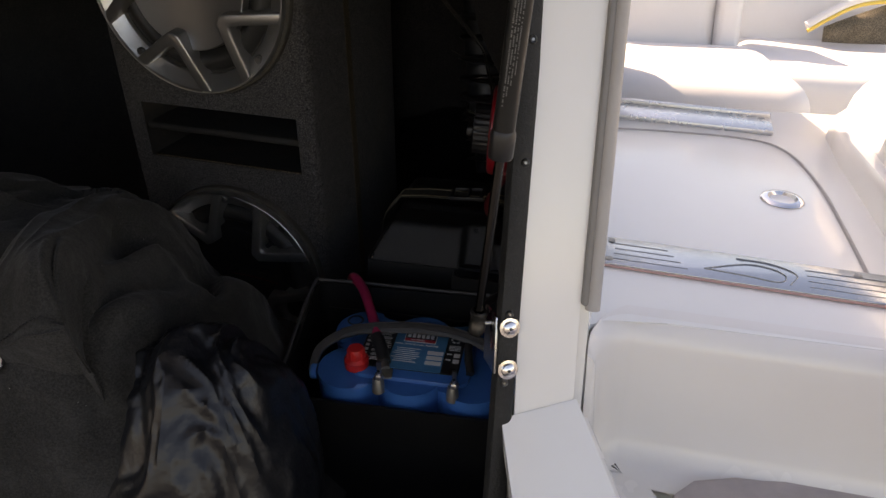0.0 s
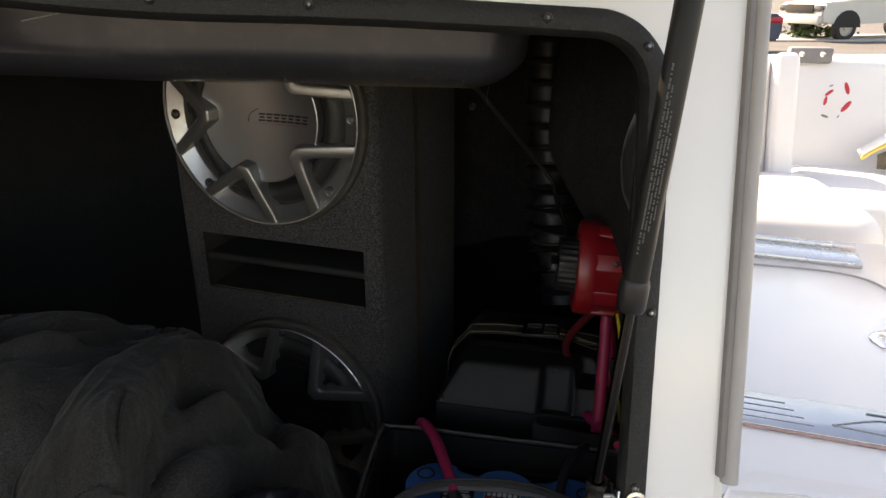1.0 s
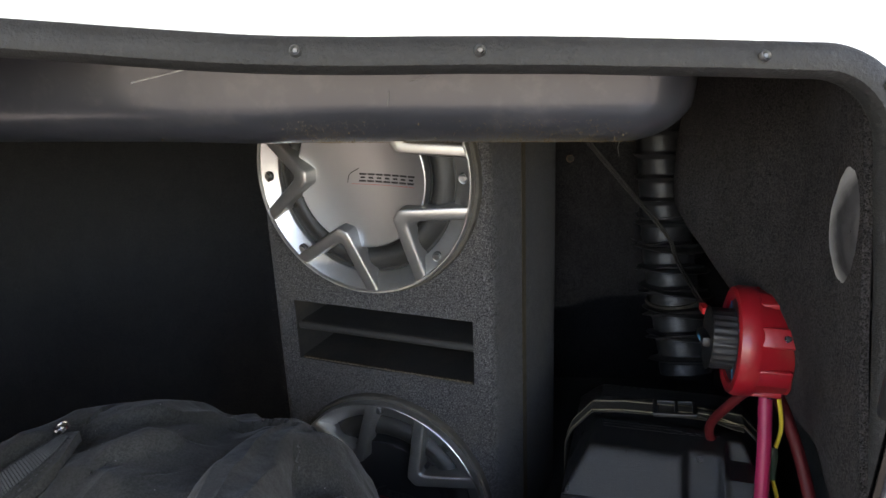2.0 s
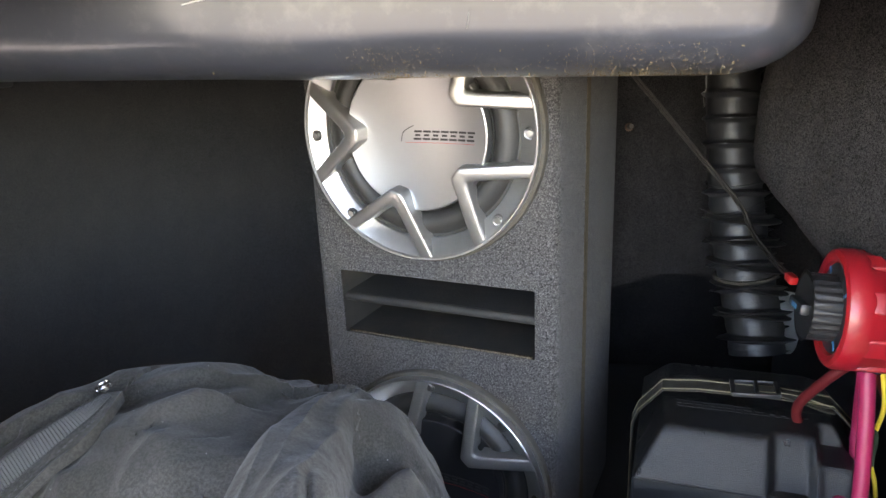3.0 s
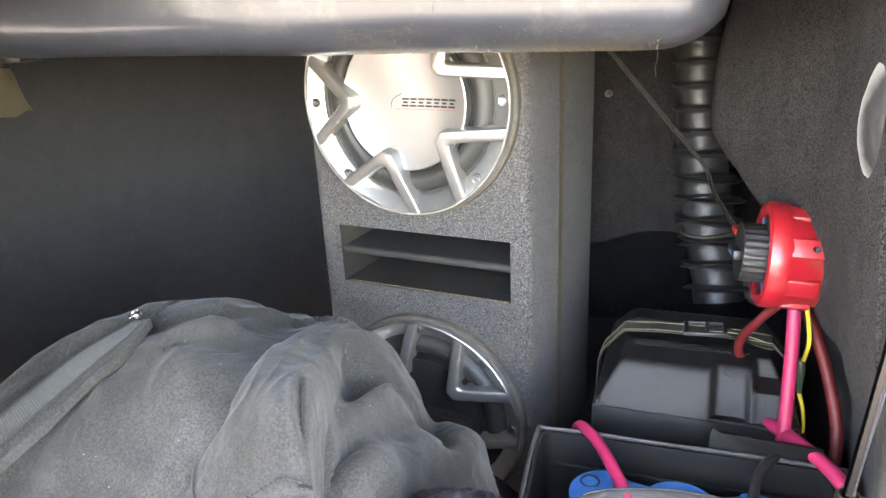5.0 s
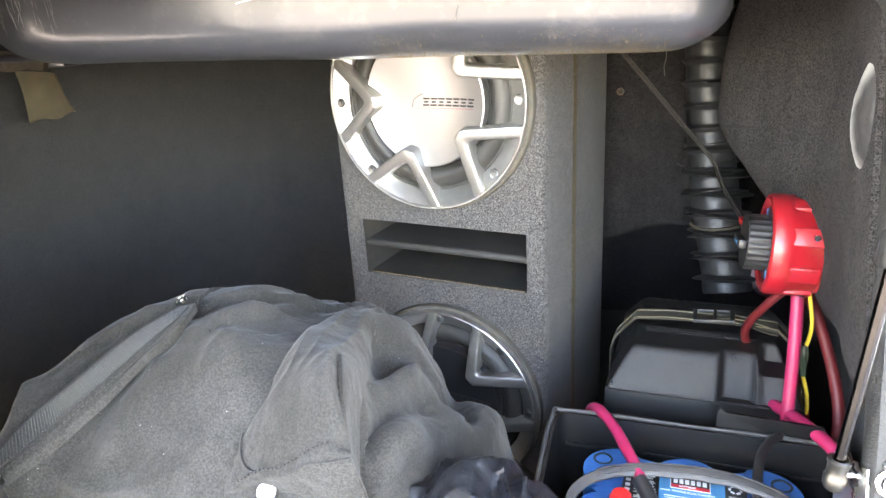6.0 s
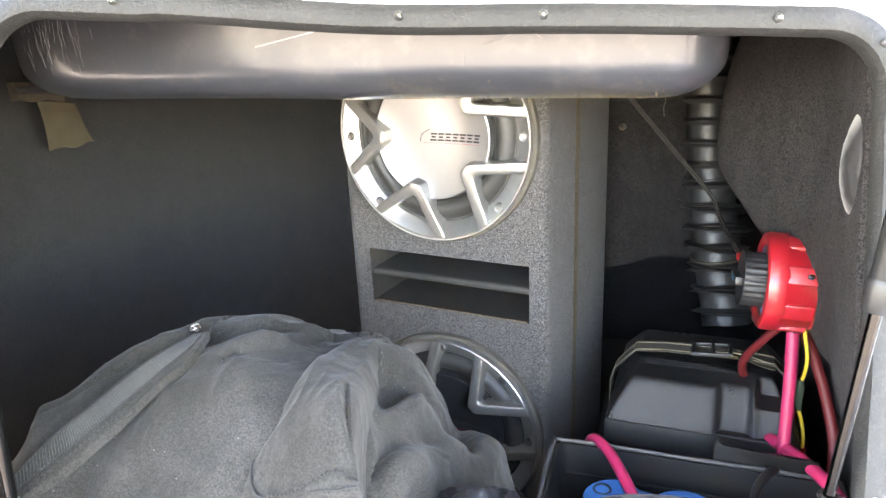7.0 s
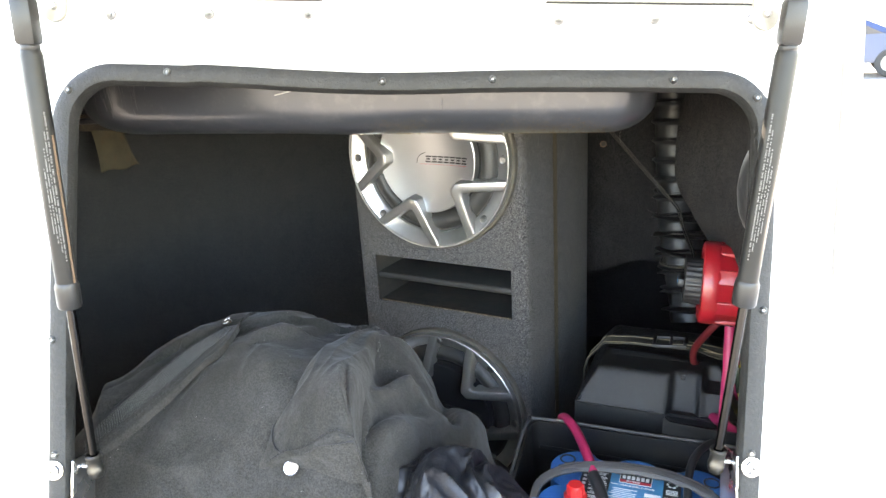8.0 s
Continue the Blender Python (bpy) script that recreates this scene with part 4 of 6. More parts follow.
# second battery, in a lidded box held by a strap
LIDM = basis((0.034, 1.053, FLOOR_Z - 0.007), Vector((0.9848, -0.1736, 0)), Vector((0.1736, 0.9848, 0)), Vector((0, 0, 1)))


def frustum(w0, d0, w1, d1, z0, z1, bevel=0.006, cx=0.0, cy=0.0, cx1=None, cy1=None, segs=3):
    cx1 = cx if cx1 is None else cx1
    cy1 = cy if cy1 is None else cy1
    bm = bmesh.new()
    lo = [bm.verts.new((cx + sx * w0 / 2, cy + sy * d0 / 2, z0)) for sx, sy in ((-1, -1), (1, -1), (1, 1), (-1, 1))]
    hi = [bm.verts.new((cx1 + sx * w1 / 2, cy1 + sy * d1 / 2, z1)) for sx, sy in ((-1, -1), (1, -1), (1, 1), (-1, 1))]
    bm.faces.new(lo[::-1])
    bm.faces.new(hi)
    for k in range(4):
        bm.faces.new((lo[k], lo[(k + 1) % 4], hi[(k + 1) % 4], hi[k]))
    if bevel:
        bmesh.ops.bevel(bm, geom=bm.edges[:], offset=bevel, segments=segs, affect="EDGES")
    return bm


def lid_height(x, y):
    """Top moulding of the case lid: sloped front panels, strap seat, raised back part."""
    def box_step(v, lo, hi, soft):
        return 1 / (1 + math.exp(-(v - lo) / soft)) * 1 / (1 + math.exp((v - hi) / soft))
    chan = box_step(x, 0.030, 0.073, 0.0022)
    right = box_step(x, 0.079, 0.20, 0.0022)
    yf = y - 0.015 * chan - 0.008 * right
    front = 0.287 + (yf + 0.131) / 0.039 * 0.051
    if right > 0.01:
        front = min(front, front * (1 - right) + right * (0.317 + max(0.0, (yf + 0.062)) * 2.2))
    back = 0.287 + (0.131 - y) / 0.052 * 0.051
    side = 0.287 + (0.1275 - abs(x - 0.0065)) / 0.031 * 0.051
    top = 0.3385
    top += 0.006 / (1 + math.exp(-(y - 0.028) / 0.0022)) * box_step(x, -0.088, 0.088, 0.003)
    top -= 0.0025 * box_step(y, -0.018, 0.018, 0.0015)
    for sx in (-1, 1):
        side -= 0.006 * math.exp(-((abs(x) - 0.116) / 0.007) ** 2 - ((y + 0.045) / 0.012) ** 2) / 2
    k = 0.0035
    return -k * math.log(sum(math.exp(-v / k) for v in (front, back, side, top)))


def battery_case():
    t = thing("battery_case", LIDM, "black textured plastic battery case with strapped lid", "battery case")
    part("base", frustum(0.228, 0.225, 0.250, 0.25, 0.0075, 0.272, cx=0.0065), M_BLACK, t)
    lid = part("lid", frustum(0.259, 0.264, 0.257, 0.262, 0.240, 0.287, 0.003, cx=0.0065), M_BLACK_T, t, "textured black lid skirt")

    def lid_pt(u, v):
        x, y = -0.1215 + 0.256 * u, -0.1305 + 0.261 * v
        return Vector((x, y, max(0.284, lid_height(x, y))))
    part("lid_top", surf(110, 110, lid_pt), M_BLACK_T, lid, "moulded lid top with sloped panels")
    for k in range(4):
        part("vent_slot", box(0.006, 0.003, 0.002, (0.036 + 0.012 * k, -0.036, lid_height(0.036 + 0.012 * k, -0.036)), 0.0008, 1), M_BLACK, lid)
        part("vent_slot", box(0.006, 0.003, 0.002, (-0.055 + 0.012 * k, 0.066, lid_height(-0.055 + 0.012 * k, 0.066)), 0.0008, 1), M_BLACK, lid)
    emb = bmesh.new()
    random.seed(3)
    for k in range(3):
        x = -0.075
        while x < 0.01 + 0.02 * k:
            s = random.uniform(0.004, 0.012)
            join(emb, box(s, 0.0020, 0.0006, (x + s / 2, -0.026 - 0.007 * k, lid_height(x + s / 2, -0.026 - 0.007 * k) + 0.0002)))
            x += s + 0.003
    part("embossed_text", emb, M_BLACK_T, lid, "embossed unreadable text bars", smooth=False)
    return t


battery_case()


def strap():
    s = thing("hold_down_strap", LIDM, "olive webbing strap with tan stitching over the battery case", "strap")
    path = [(-0.1275, 0.0, 0.10), (-0.1275, 0.0, 0.285), (-0.120, 0.0, 0.308), (-0.092, 0.0, 0.3435), (-0.05, 0.0, 0.3450), (0.05, 0.0, 0.346), (0.104, 0.0, 0.3445), (0.134, 0.0, 0.312), (0.142, 0.0, 0.285), (0.142, 0.0, 0.10)]
    P = [Vector(p) for p in path]

    def ribbon(wd, off, lift, th):
        bm = bmesh.new()
        rows = []
        for i, p in enumerate(P):
            t = (P[min(i + 1, len(P) - 1)] - P[max(i - 1, 0)]).normalized()
            nn = Vector((-t.z, 0, t.x))
            wob = 0.004 * math.sin(i * 1.7)
            rows.append([bm.verts.new(p + nn * (lift + dz) + Vector((0, off + wob + dy, 0))) for dy, dz in ((-wd, 0), (wd, 0), (wd, th), (-wd, th))])
        for a, b in zip(rows, rows[1:]):
            for k in range(4):
                bm.faces.new((a[k], a[(k + 1) % 4], b[(k + 1) % 4], b[k]))
        return bm
    part("webbing", ribbon(0.0165, 0.0, 0.0015, 0.0018), M_STRAP, s, smooth=False)
    for o in (-0.0125, 0.0125):
        part("stitch_line", ribbon(0.0012, o, 0.0034, 0.0006), M_THREAD, s, "tan stitch line", smooth=False)
    fr = bmesh.new()
    for dx, dy, sx, sy in ((-0.026, 0, 0.006, 0.038), (0.026, 0, 0.006, 0.038), (0, -0.018, 0.056, 0.005), (0, 0.018, 0.056, 0.005), (0.002, 0.0, 0.005, 0.036)):
        join(fr, box(sx, sy, 0.006, (dx, dy, 0), 0.0015, 2))
    part("buckle", fr, M_BLACK, s, "black plastic ladder buckle", m=pose(0.018, 0.0, 0.353, 0, -4, 0))
    part("strap_tail", surf(10, 2, lambda u, v: Vector((0.02 + 0.085 * u, -0.012 + 0.022 * v - 0.014 * u, 0.352 + 0.004 * math.sin(u * 5) - 0.004 * u)), 0.0015), M_STRAP, s)
    part("tail_stitch", tube([(0.022, -0.008, 0.3535), (0.06, -0.014, 0.357), (0.10, -0.022, 0.351)], 0.0007, 5), M_THREAD, s)
    return s


strap()


# ---- battery switch, hose and wiring ----
def switch():
    m = axis_to((0.150, 0.928, 1.560), (-0.985, 0.10, 0.05), 8)
    s = thing("battery_switch", m, "red round battery switch housing with black knob on the side wall", "battery switch")
    part("housing", lathe([(0.045, -0.004), (0.055, 0.0), (0.0570, 0.004), (0.0570, 0.011), (0.0558, 0.0125), (0.0570, 0.014), (0.0588, 0.036), (0.0600, 0.038), (0.0602, 0.044), (0.0622, 0.047), (0.0632, 0.052), (0.0632, 0.064), (0.0612, 0.069), (0.056, 0.071), (0.050, 0.069), (0.049, 0.064), (0.0, 0.064)], 56), M_RED, s)
    for a in (20, 65, 110, 155, 200, 245, 290, 335):
        ear = part("screw_ear", prism(round_rect(-0.011, -0.006, 0.011, 0.0035, 0.002, 3), 0.016, 0.050, 0.0015), M_RED, s, m=pose(0, 0, 0, 0, 0, a) @ Matrix.Translation((0, 0.0585, 0)))
        if a in (20, 110, 200, 290):
            part("ear_screw", lathe([(0, 0.0015), (0.003, 0.0012), (0.004, 0.0)], 12), M_CHROME, ear, "small bright screw", m=pose(0, 0.0037, 0.024, -90, 0, 0))
    part("dial", lathe([(0.0, 0.067), (0.045, 0.067), (0.047, 0.066), (0.047, 0.063)], 40), M_BLACKLAB, s, "dark dial plate with blue marks")
    for a in (30, 120, 210, 300):
        part("dial_mark", box(0.010, 0.003, 0.0006, (0.041, 0, 0.0674)), M_BLUEINK, s, "blue dial mark", smooth=False, m=pose(0, 0, 0, 0, 0, a))
    outline = []
    for k in range(96):
        a = 2 * math.pi * k / 96
        r = 0.034 + (0.0012 if k % 4 < 2 else -0.0006)
        outline.append((r * math.cos(a), r * math.sin(a)))
    knob = part("knob", prism(outline, 0.066, 0.094, 0.004), M_BLACK, s, "black ribbed knob")
    part("pointer", box(0.050, 0.012, 0.010, (0, 0, 0.098), 0.003), M_BLACK, knob)
    part("knob_mark", box(0.018, 0.005, 0.0006, (0.0, 0.0, 0.1032)), M_BLUEINK, knob, "blue bar mark", smooth=False)
    return s


switch()
cable_kind = "cable"
solo("battery_cable", tube([(0.128, 0.940, 1.50), (0.125, 0.918, 1.44), (0.121, 0.898, 1.36), (0.117, 0.886, 1.30), (0.115, 0.886, 1.22)], 0.0080, 14), M_MAGENTA,
     "thick magenta battery cable running down from the switch", cable_kind, "magenta cables")
solo("battery_cable", tube([(0.100, 0.935, 1.330), (0.112, 0.915, 1.340), (0.132, 0.870, 1.345), (0.155, 0.820, 1.340), (0.165, 0.785, 1.318), (0.162, 0.76, 1.26)], 0.0085, 14), M_MAGENTA,
     "thick magenta cable crossing the tray's back corner", cable_kind, "magenta cables")
c = thing("jumper_cable", Matrix.Identity(4), "magenta cable looping over the tray to the battery post", cable_kind, "magenta cables")
part("sheath", tube([(-0.122, 0.93, 1.25), (-0.130, 0.915, 1.31), (-0.122, 0.892, 1.337), (-0.102, 0.852, 1.339), (-0.080, 0.785, 1.333), (-0.071, 0.755, 1.325)], 0.0075, 14), M_MAGENTA, c)
part("heat_shrink", tube([(-0.075, 0.762, 1.327), (-0.066, 0.742, 1.320), (-0.060, 0.722, 1.313)], 0.0092, 14), M_BLACK, c, "black shrink sleeve")
part("lug", join(tube([(-0.061, 0.724, 1.313), (-0.058, 0.712, 1.310)], 0.0065, 10, curved=False), box(0.016, 0.018, 0.003, (-0.056, 0.704, 1.309), 0.001)), M_LEAD, c, "tin cable lug")
solo("ground_cable", tube([(0.055, 0.705, 1.31), (0.053, 0.745, 1.325), (0.066, 0.80, 1.338), (0.094, 0.845, 1.338), (0.125, 0.87, 1.325), (0.15, 0.88, 1.28)], 0.0058, 12), M_BLACK,
     "black ground cable arching from the battery", cable_kind)
solo("loop_cable", tube([(0.118, 0.945, 1.50), (0.098, 0.965, 1.463), (0.084, 0.990, 1.42), (0.088, 1.0, 1.392), (0.100, 1.01, 1.385)], 0.0058, 12), M_DKRED,
     "dark red cable looping from the switch into the case lid", cable_kind, "dark red cables")
solo("side_cable", tube([(0.138, 0.955, 1.50), (0.160, 0.955, 1.455), (0.180, 0.935, 1.39), (0.186, 0.905, 1.33), (0.172, 0.87, 1.25)], 0.0075, 12), M_DKRED,
     "dark red cable along the side wall", cable_kind, "dark red cables")
solo("side_cable", tube([(0.135, 0.96, 1.50), (0.148, 0.985, 1.42), (0.150, 0.975, 1.34), (0.160, 0.93, 1.27), (0.165, 0.90, 1.20)], 0.0070, 12), M_MAGENTA,
     "magenta cable behind the side wires", cable_kind, "magenta cables")
solo("side_cable", tube([(0.122, 1.06, 1.56), (0.128, 1.02, 1.53), (0.134, 0.99, 1.49), (0.146, 0.975, 1.45)], 0.005, 10), M_DKRED, "thin red cable behind the switch", cable_kind, "dark red cables")
y = thing("fused_wire", Matrix.Identity(4), "yellow wire with inline fuse and red crimp", "wire")
part("wire", tube([(0.141, 0.935, 1.495), (0.149, 0.937, 1.455), (0.150, 0.942, 1.43), (0.146, 0.945, 1.405)], 0.0026, 10), M_YELLOW, y)
part("fuse_holder", tube([(0.146, 0.945, 1.418), (0.147, 0.945, 1.40), (0.149, 0.945, 1.372)], lambda t: 0.0045 + 0.0025 * math.sin(math.pi * min(1, t * 1.2)), 12), M_BRASS, y, "dark green inline fuse body")
part("wire", tube([(0.148, 0.945, 1.375), (0.156, 0.945, 1.350), (0.160, 0.945, 1.325), (0.160, 0.945, 1.305)], 0.0025, 10), M_YELLOW, y)
part("crimp", tube([(0.160, 0.945, 1.312), (0.161, 0.944, 1.297), (0.162, 0.942, 1.272)], lambda t: 0.0045 if t < 0.5 else 0.006, 10), M_RED, y, "red crimp sleeve")
w = thing("speaker_wire", Matrix.Identity(4), "thin grey speaker wire hanging from the tub to the switch", "wire")
WIRE = [(-0.155, 1.252, 1.862), (-0.105, 1.262, 1.802), (-0.050, 1.270, 1.738), (0.015, 1.278, 1.660), (0.060, 1.282, 1.607), (0.078, 1.278, 1.582), (0.086, 1.24, 1.555), (0.092, 1.16, 1.540), (0.082, 1.05, 1.552)]
for dx in (0.0, 0.0034):
    part("wire", tube([(x + dx, yy, zz + dx * 0.7) for x, yy, zz in WIRE], 0.0017, 8), M_GREYWIRE, w)
part("connector", box(0.010, 0.022, 0.010, (0.083, 1.058, 1.552), 0.002), M_REDCAP, w, "red connector sleeve")
part("tie", tube([(0.020, 1.292, 1.583), (0.045, 1.277, 1.576), (0.078, 1.276, 1.582), (0.105, 1.283, 1.592), (0.128, 1.285, 1.604)], 0.0010, 6), M_BLACK, w, "black cable tie")
solo("loose_thread", tube([(-0.040, 1.018, 1.800), (-0.0395, 1.018, 1.785), (-0.0415, 1.018, 1.776), (-0.0400, 1.018, 1.764)], 0.0003, 5), M_LINT, "pale loose thread hanging below the tub", "thread")


def hose():
    """Ribbed ventilation duct, wrapped in film near its foot."""
    path = smooth_path([(0.066, 1.40, 1.99), (0.070, 1.385, 1.85), (0.076, 1.36, 1.70), (0.084, 1.335, 1.58), (0.096, 1.30, 1.48), (0.108, 1.265, 1.40), (0.112, 1.25, 1.36)], 64)
    total = sum((b - a).length for a, b in zip(path, path[1:]))
    bm = bmesh.new()
    rows = []
    run = 0.0
    n = 32
    for i, p in enumerate(path):
        if i:
            run += (p - path[i - 1]).length
        t = (path[min(i + 1, len(path) - 1)] - path[max(i - 1, 0)]).normalized()
        a = t.orthogonal().normalized()
        a = (Vector((1, 0, 0)) - t * t.x).normalized()
        b = t.cross(a)
        row = []
        for k in range(n):
            th = 2 * math.pi * k / n
            ph = run / 0.0385 + 0.5 * th / (2 * math.pi)
            f = ph - math.floor(ph)
            low = min(1.0, max(0.0, (run - 0.36) / 0.10))
            ridge = math.exp(-((f - 0.5) / (0.085 if f < 0.5 else 0.13 - 0.05 * low)) ** 2)
            body = 0.0022 * math.sin(math.pi * ((f + 0.5) % 1.0))
            sq = low * 0.0028 * (abs(noise.noise((math.cos(th) * 5 + run * 30, math.sin(th) * 5 - run * 30, run * 50))) - 0.3) + 0.0006 * noise.noise((th, run * 60, 0))
            r = 0.0375 + (0.0088 + 0.009 * low) * ridge + body + sq + 0.002 * low
            row.append(bm.verts.new(p + a * r * math.cos(th) + b * r * math.sin(th)))
        rows.append(row)
    for r0, r1 in zip(rows, rows[1:]):
        for k in range(n):
            bm.faces.new((r0[k], r0[(k + 1) % n], r1[(k + 1) % n], r1[k]))
    h = thing("duct_hose", Matrix.Identity(4), "black ribbed ventilation duct hose hanging down behind the switch", "duct hose")
    part("duct", bm, M_HOSE, h)
    for zc, x, yy, r, tx, ty in ((1.560, 0.091, 1.318, 0.0565, -6, 4), (1.525, 0.095, 1.310, 0.0590, -10, 3), (1.490, 0.098, 1.300, 0.0600, -8, 8), (1.455, 0.101, 1.289, 0.0580, -12, 8), (1.418, 0.1055, 1.273, 0.0560, -14, 6)):
        ring = lathe([(0.040, -0.004), (r - 0.006, -0.0030), (r - 0.001, -0.0012), (r, 0.0), (r - 0.001, 0.0012), (r - 0.006, 0.0030), (0.040, 0.005)], 40)
        part("loose_ring", ring, M_HOSE, h, "loose dusty ring of the hose", m=pose(x, yy, zc, tx, ty, 0))
    for cz, cc in ((1.615, (0.0815, 1.343, 1.615)), (1.475, (0.097, 1.297, 1.475))):
        pts = [(cc[0] + 0.0450 * math.cos(a), cc[1] + 0.0450 * math.sin(a) * 0.95, cc[2] + 0.006 * math.cos(a)) for a in [k * math.pi / 10 for k in range(21)]]
        part("tie", tube(pts, 0.0016 if cz > 1.55 else 0.0035, 6, 3), M_STRAP if cz < 1.55 else M_BLACK, h, "band round the hose")
    return h


hose()
wb = thing("wall_bolt", axis_to((-0.068, 1.495, 1.684), (0.1, -1, 0.2)), "rusty bolt end on the back wall", "bolt")
part("washer", lathe([(0, 0.002), (0.0065, 0.002), (0.0075, 0.0), (0.0075, -0.004)], 16), M_RUSTSTREAK, wb)
part("shank", lathe([(0, 0.016), (0.004, 0.016), (0.005, 0.014), (0.005, 0.0)], 12), M_GASKET, wb)


# ---- gas struts, hinges, lid ----
def strut(low, high, bolt_u, bolt_v, side, label):
    """Gas strut from its foot to the lid, and the bracket that holds the foot; places on the transom face."""
    lo, top = tr(*low), tr(*high)
    d = (top - lo).normalized()
    L = (top - lo).length
    s = thing("gas_strut", axis_to(lo, d), label, "gas strut", "gas struts holding the lid")
    part("rod", lathe([(0, 0.0), (0.0045, 0.0), (0.0045, L * 0.45), (0, L * 0.45)], 16), M_ROD, s, "thin polished rod")
    part("rod_socket", lathe([(0, -0.013), (0.0065, -0.013), (0.0085, -0.009), (0.0090, -0.002), (0.0078, 0.0), (0.0078, 0.010), (0.0088, 0.0115), (0.0088, 0.0145), (0.0065, 0.0155), (0.0055, 0.012), (0, 0.012)], 20), M_SOCKET, s, "worn metal ball socket")
    part("collar", lathe([(0.0, L * 0.392), (0.0105, L * 0.392), (0.0115, L * 0.397), (0.0115, L * 0.44), (0.0105, L * 0.447), (0.010, L * 0.449)], 24), M_COLLAR, s, "black end collar")
    cyl = part("cylinder", lathe([(0.0, L * 0.42), (0.0098, L * 0.42), (0.0098, L * 0.905), (0.0085, L * 0.915), (0.0055, L * 0.918), (0, L * 0.918)], 28), M_CYL, s, "glossy black cylinder")
    neck = part("upper_socket", box(0.019, 0.019, L * 0.085, (0, 0, L * 0.965), 0.004), M_COLLAR, s, "black moulded upper socket")
    part("neck", lathe([(0.0075, L * 0.912), (0.0085, L * 0.915), (0.0085, L * 0.922), (0.0075, L * 0.926)], 20), M_COLLAR, s)
    # rows of fine print facing out, as plain bars
    inv = axis_to(lo, d).inverted().to_3x3()
    face = inv @ (Vector((-0.08, 0.0, 1.9)) - (lo + top) / 2)
    base = math.atan2(face.y, face.x)
    random.seed(11)
    pr = bmesh.new()
    for row in range(4):
        a = base + radians(-14 + 14 * row) * (1 if side > 0 else -1)
        z, z1 = L * (0.50 + 0.02 * row), L * (0.80 - 0.035 * row)
        while z < z1:
            ln = random.choice((0.0009, 0.0011, 0.0013))
            join(pr, box(0.0003, 0.0010 if row else 0.0013, ln, (0, 0, 0)), pose(0.00985 * math.cos(a), 0.00985 * math.sin(a), z, rz=math.degrees(a)))
            z += ln + random.choice((0.0005, 0.0005, 0.0006, 0.0022))
    part("print", pr, M_FINEPRINT, cyl, "rows of fine pale print", smooth=False)["kind"] = "stuff"
    if side < 0:
        part("rust_streak", box(0.0006, 0.0026, L * 0.33, (0, 0, 0)), M_RUSTSTREAK, cyl, "brown rust streak", smooth=False, m=pose(0.0097 * math.cos(base + 0.75), 0.0097 * math.sin(base + 0.75), L * 0.59, rz=math.degrees(base + 0.75)))
    # lower bracket with two domed bolts
    u0 = low[0] + side * 0.010
    bk = thing("strut_bracket", TRANSOM, "stainless bracket with domed bolts holding the strut's foot", "bracket", "strut brackets")
    part("plate", box(0.003, 0.060, 0.045, (u0 + side * 0.006, bolt_v - 0.021, -0.022), 0.001), M_STEEL, bk)
    part("ball_stud", lathe([(0, 0.016), (0.004, 0.015), (0.005, 0.011), (0.003, 0.007), (0.003, 0.0)], 14), M_STEEL, bk, m=pose(u0 + side * 0.004, low[1], low[2], 0, -90 * side, 0))
    for v in (bolt_v, bolt_v - 0.044):
        bolt = part("bolt", lathe([(0, 0.0052), (0.0035, 0.005), (0.0062, 0.0038), (0.0068, 0.0018), (0.0072, 0.0010), (0.0102, 0.0008), (0.0106, 0.0)], 24), M_CHROME, bk, "domed chrome bolt on a washer", m=Matrix.Translation((bolt_u, v, 0.0066)))
        part("recess", lathe([(0, 0.0003), (0.0018, 0.0003), (0.0019, 0)], 6), M_RUBBER, bolt, m=Matrix.Translation((0, 0, 0.0051)))
    return s


strut((0.066, -0.404, -0.016), (0.0702, 0.0334, 0.1274), 0.0935, -0.4026, 1, "black gas strut with fine print beside the walkway corner")
strut((-0.6115, -0.435, -0.016), (-0.6077, 0.027, 0.1274), -0.6439, -0.4339, -1, "black gas strut with fine print and scuffed cylinder")

LID_UP = radians(14)
hinge_o = tr(0, 0.083, 0.004)
out_h = Vector((FN.x, FN.y, 0)).normalized()
LID_Y = (out_h * math.cos(LID_UP) + Vector((0, 0, 1)) * math.sin(LID_UP)).normalized()
LID_X = (FX - LID_Y * FX.dot(LID_Y)).normalized()
LIDMX = basis(hinge_o, LID_X, LID_Y, LID_X.cross(LID_Y))
lid = thing("locker_lid", LIDMX, "white gelcoat locker lid raised on gas struts", "lid")
part("panel", box(0.86, 0.74, 0.03, (-0.275, 0.385, -0.026), 0.012), M_GEL, lid)
part("edge_seal", tube([(-0.70, 0.016, -0.007), (-0.27, 0.016, -0.007), (0.150, 0.016, -0.007)], 0.0045, 10), M_BLACK, lid, "dark rubber seal along the hinge edge")
part("hinge_gasket", tube([(-0.72, 0.568, 2.052), (-0.37, 0.6485, 2.052), (-0.03, 0.7265, 2.052)], 0.010, 10), M_BLACK, lid, "dark rubber strip closing the hinge gap", m=LIDMX.inverted())
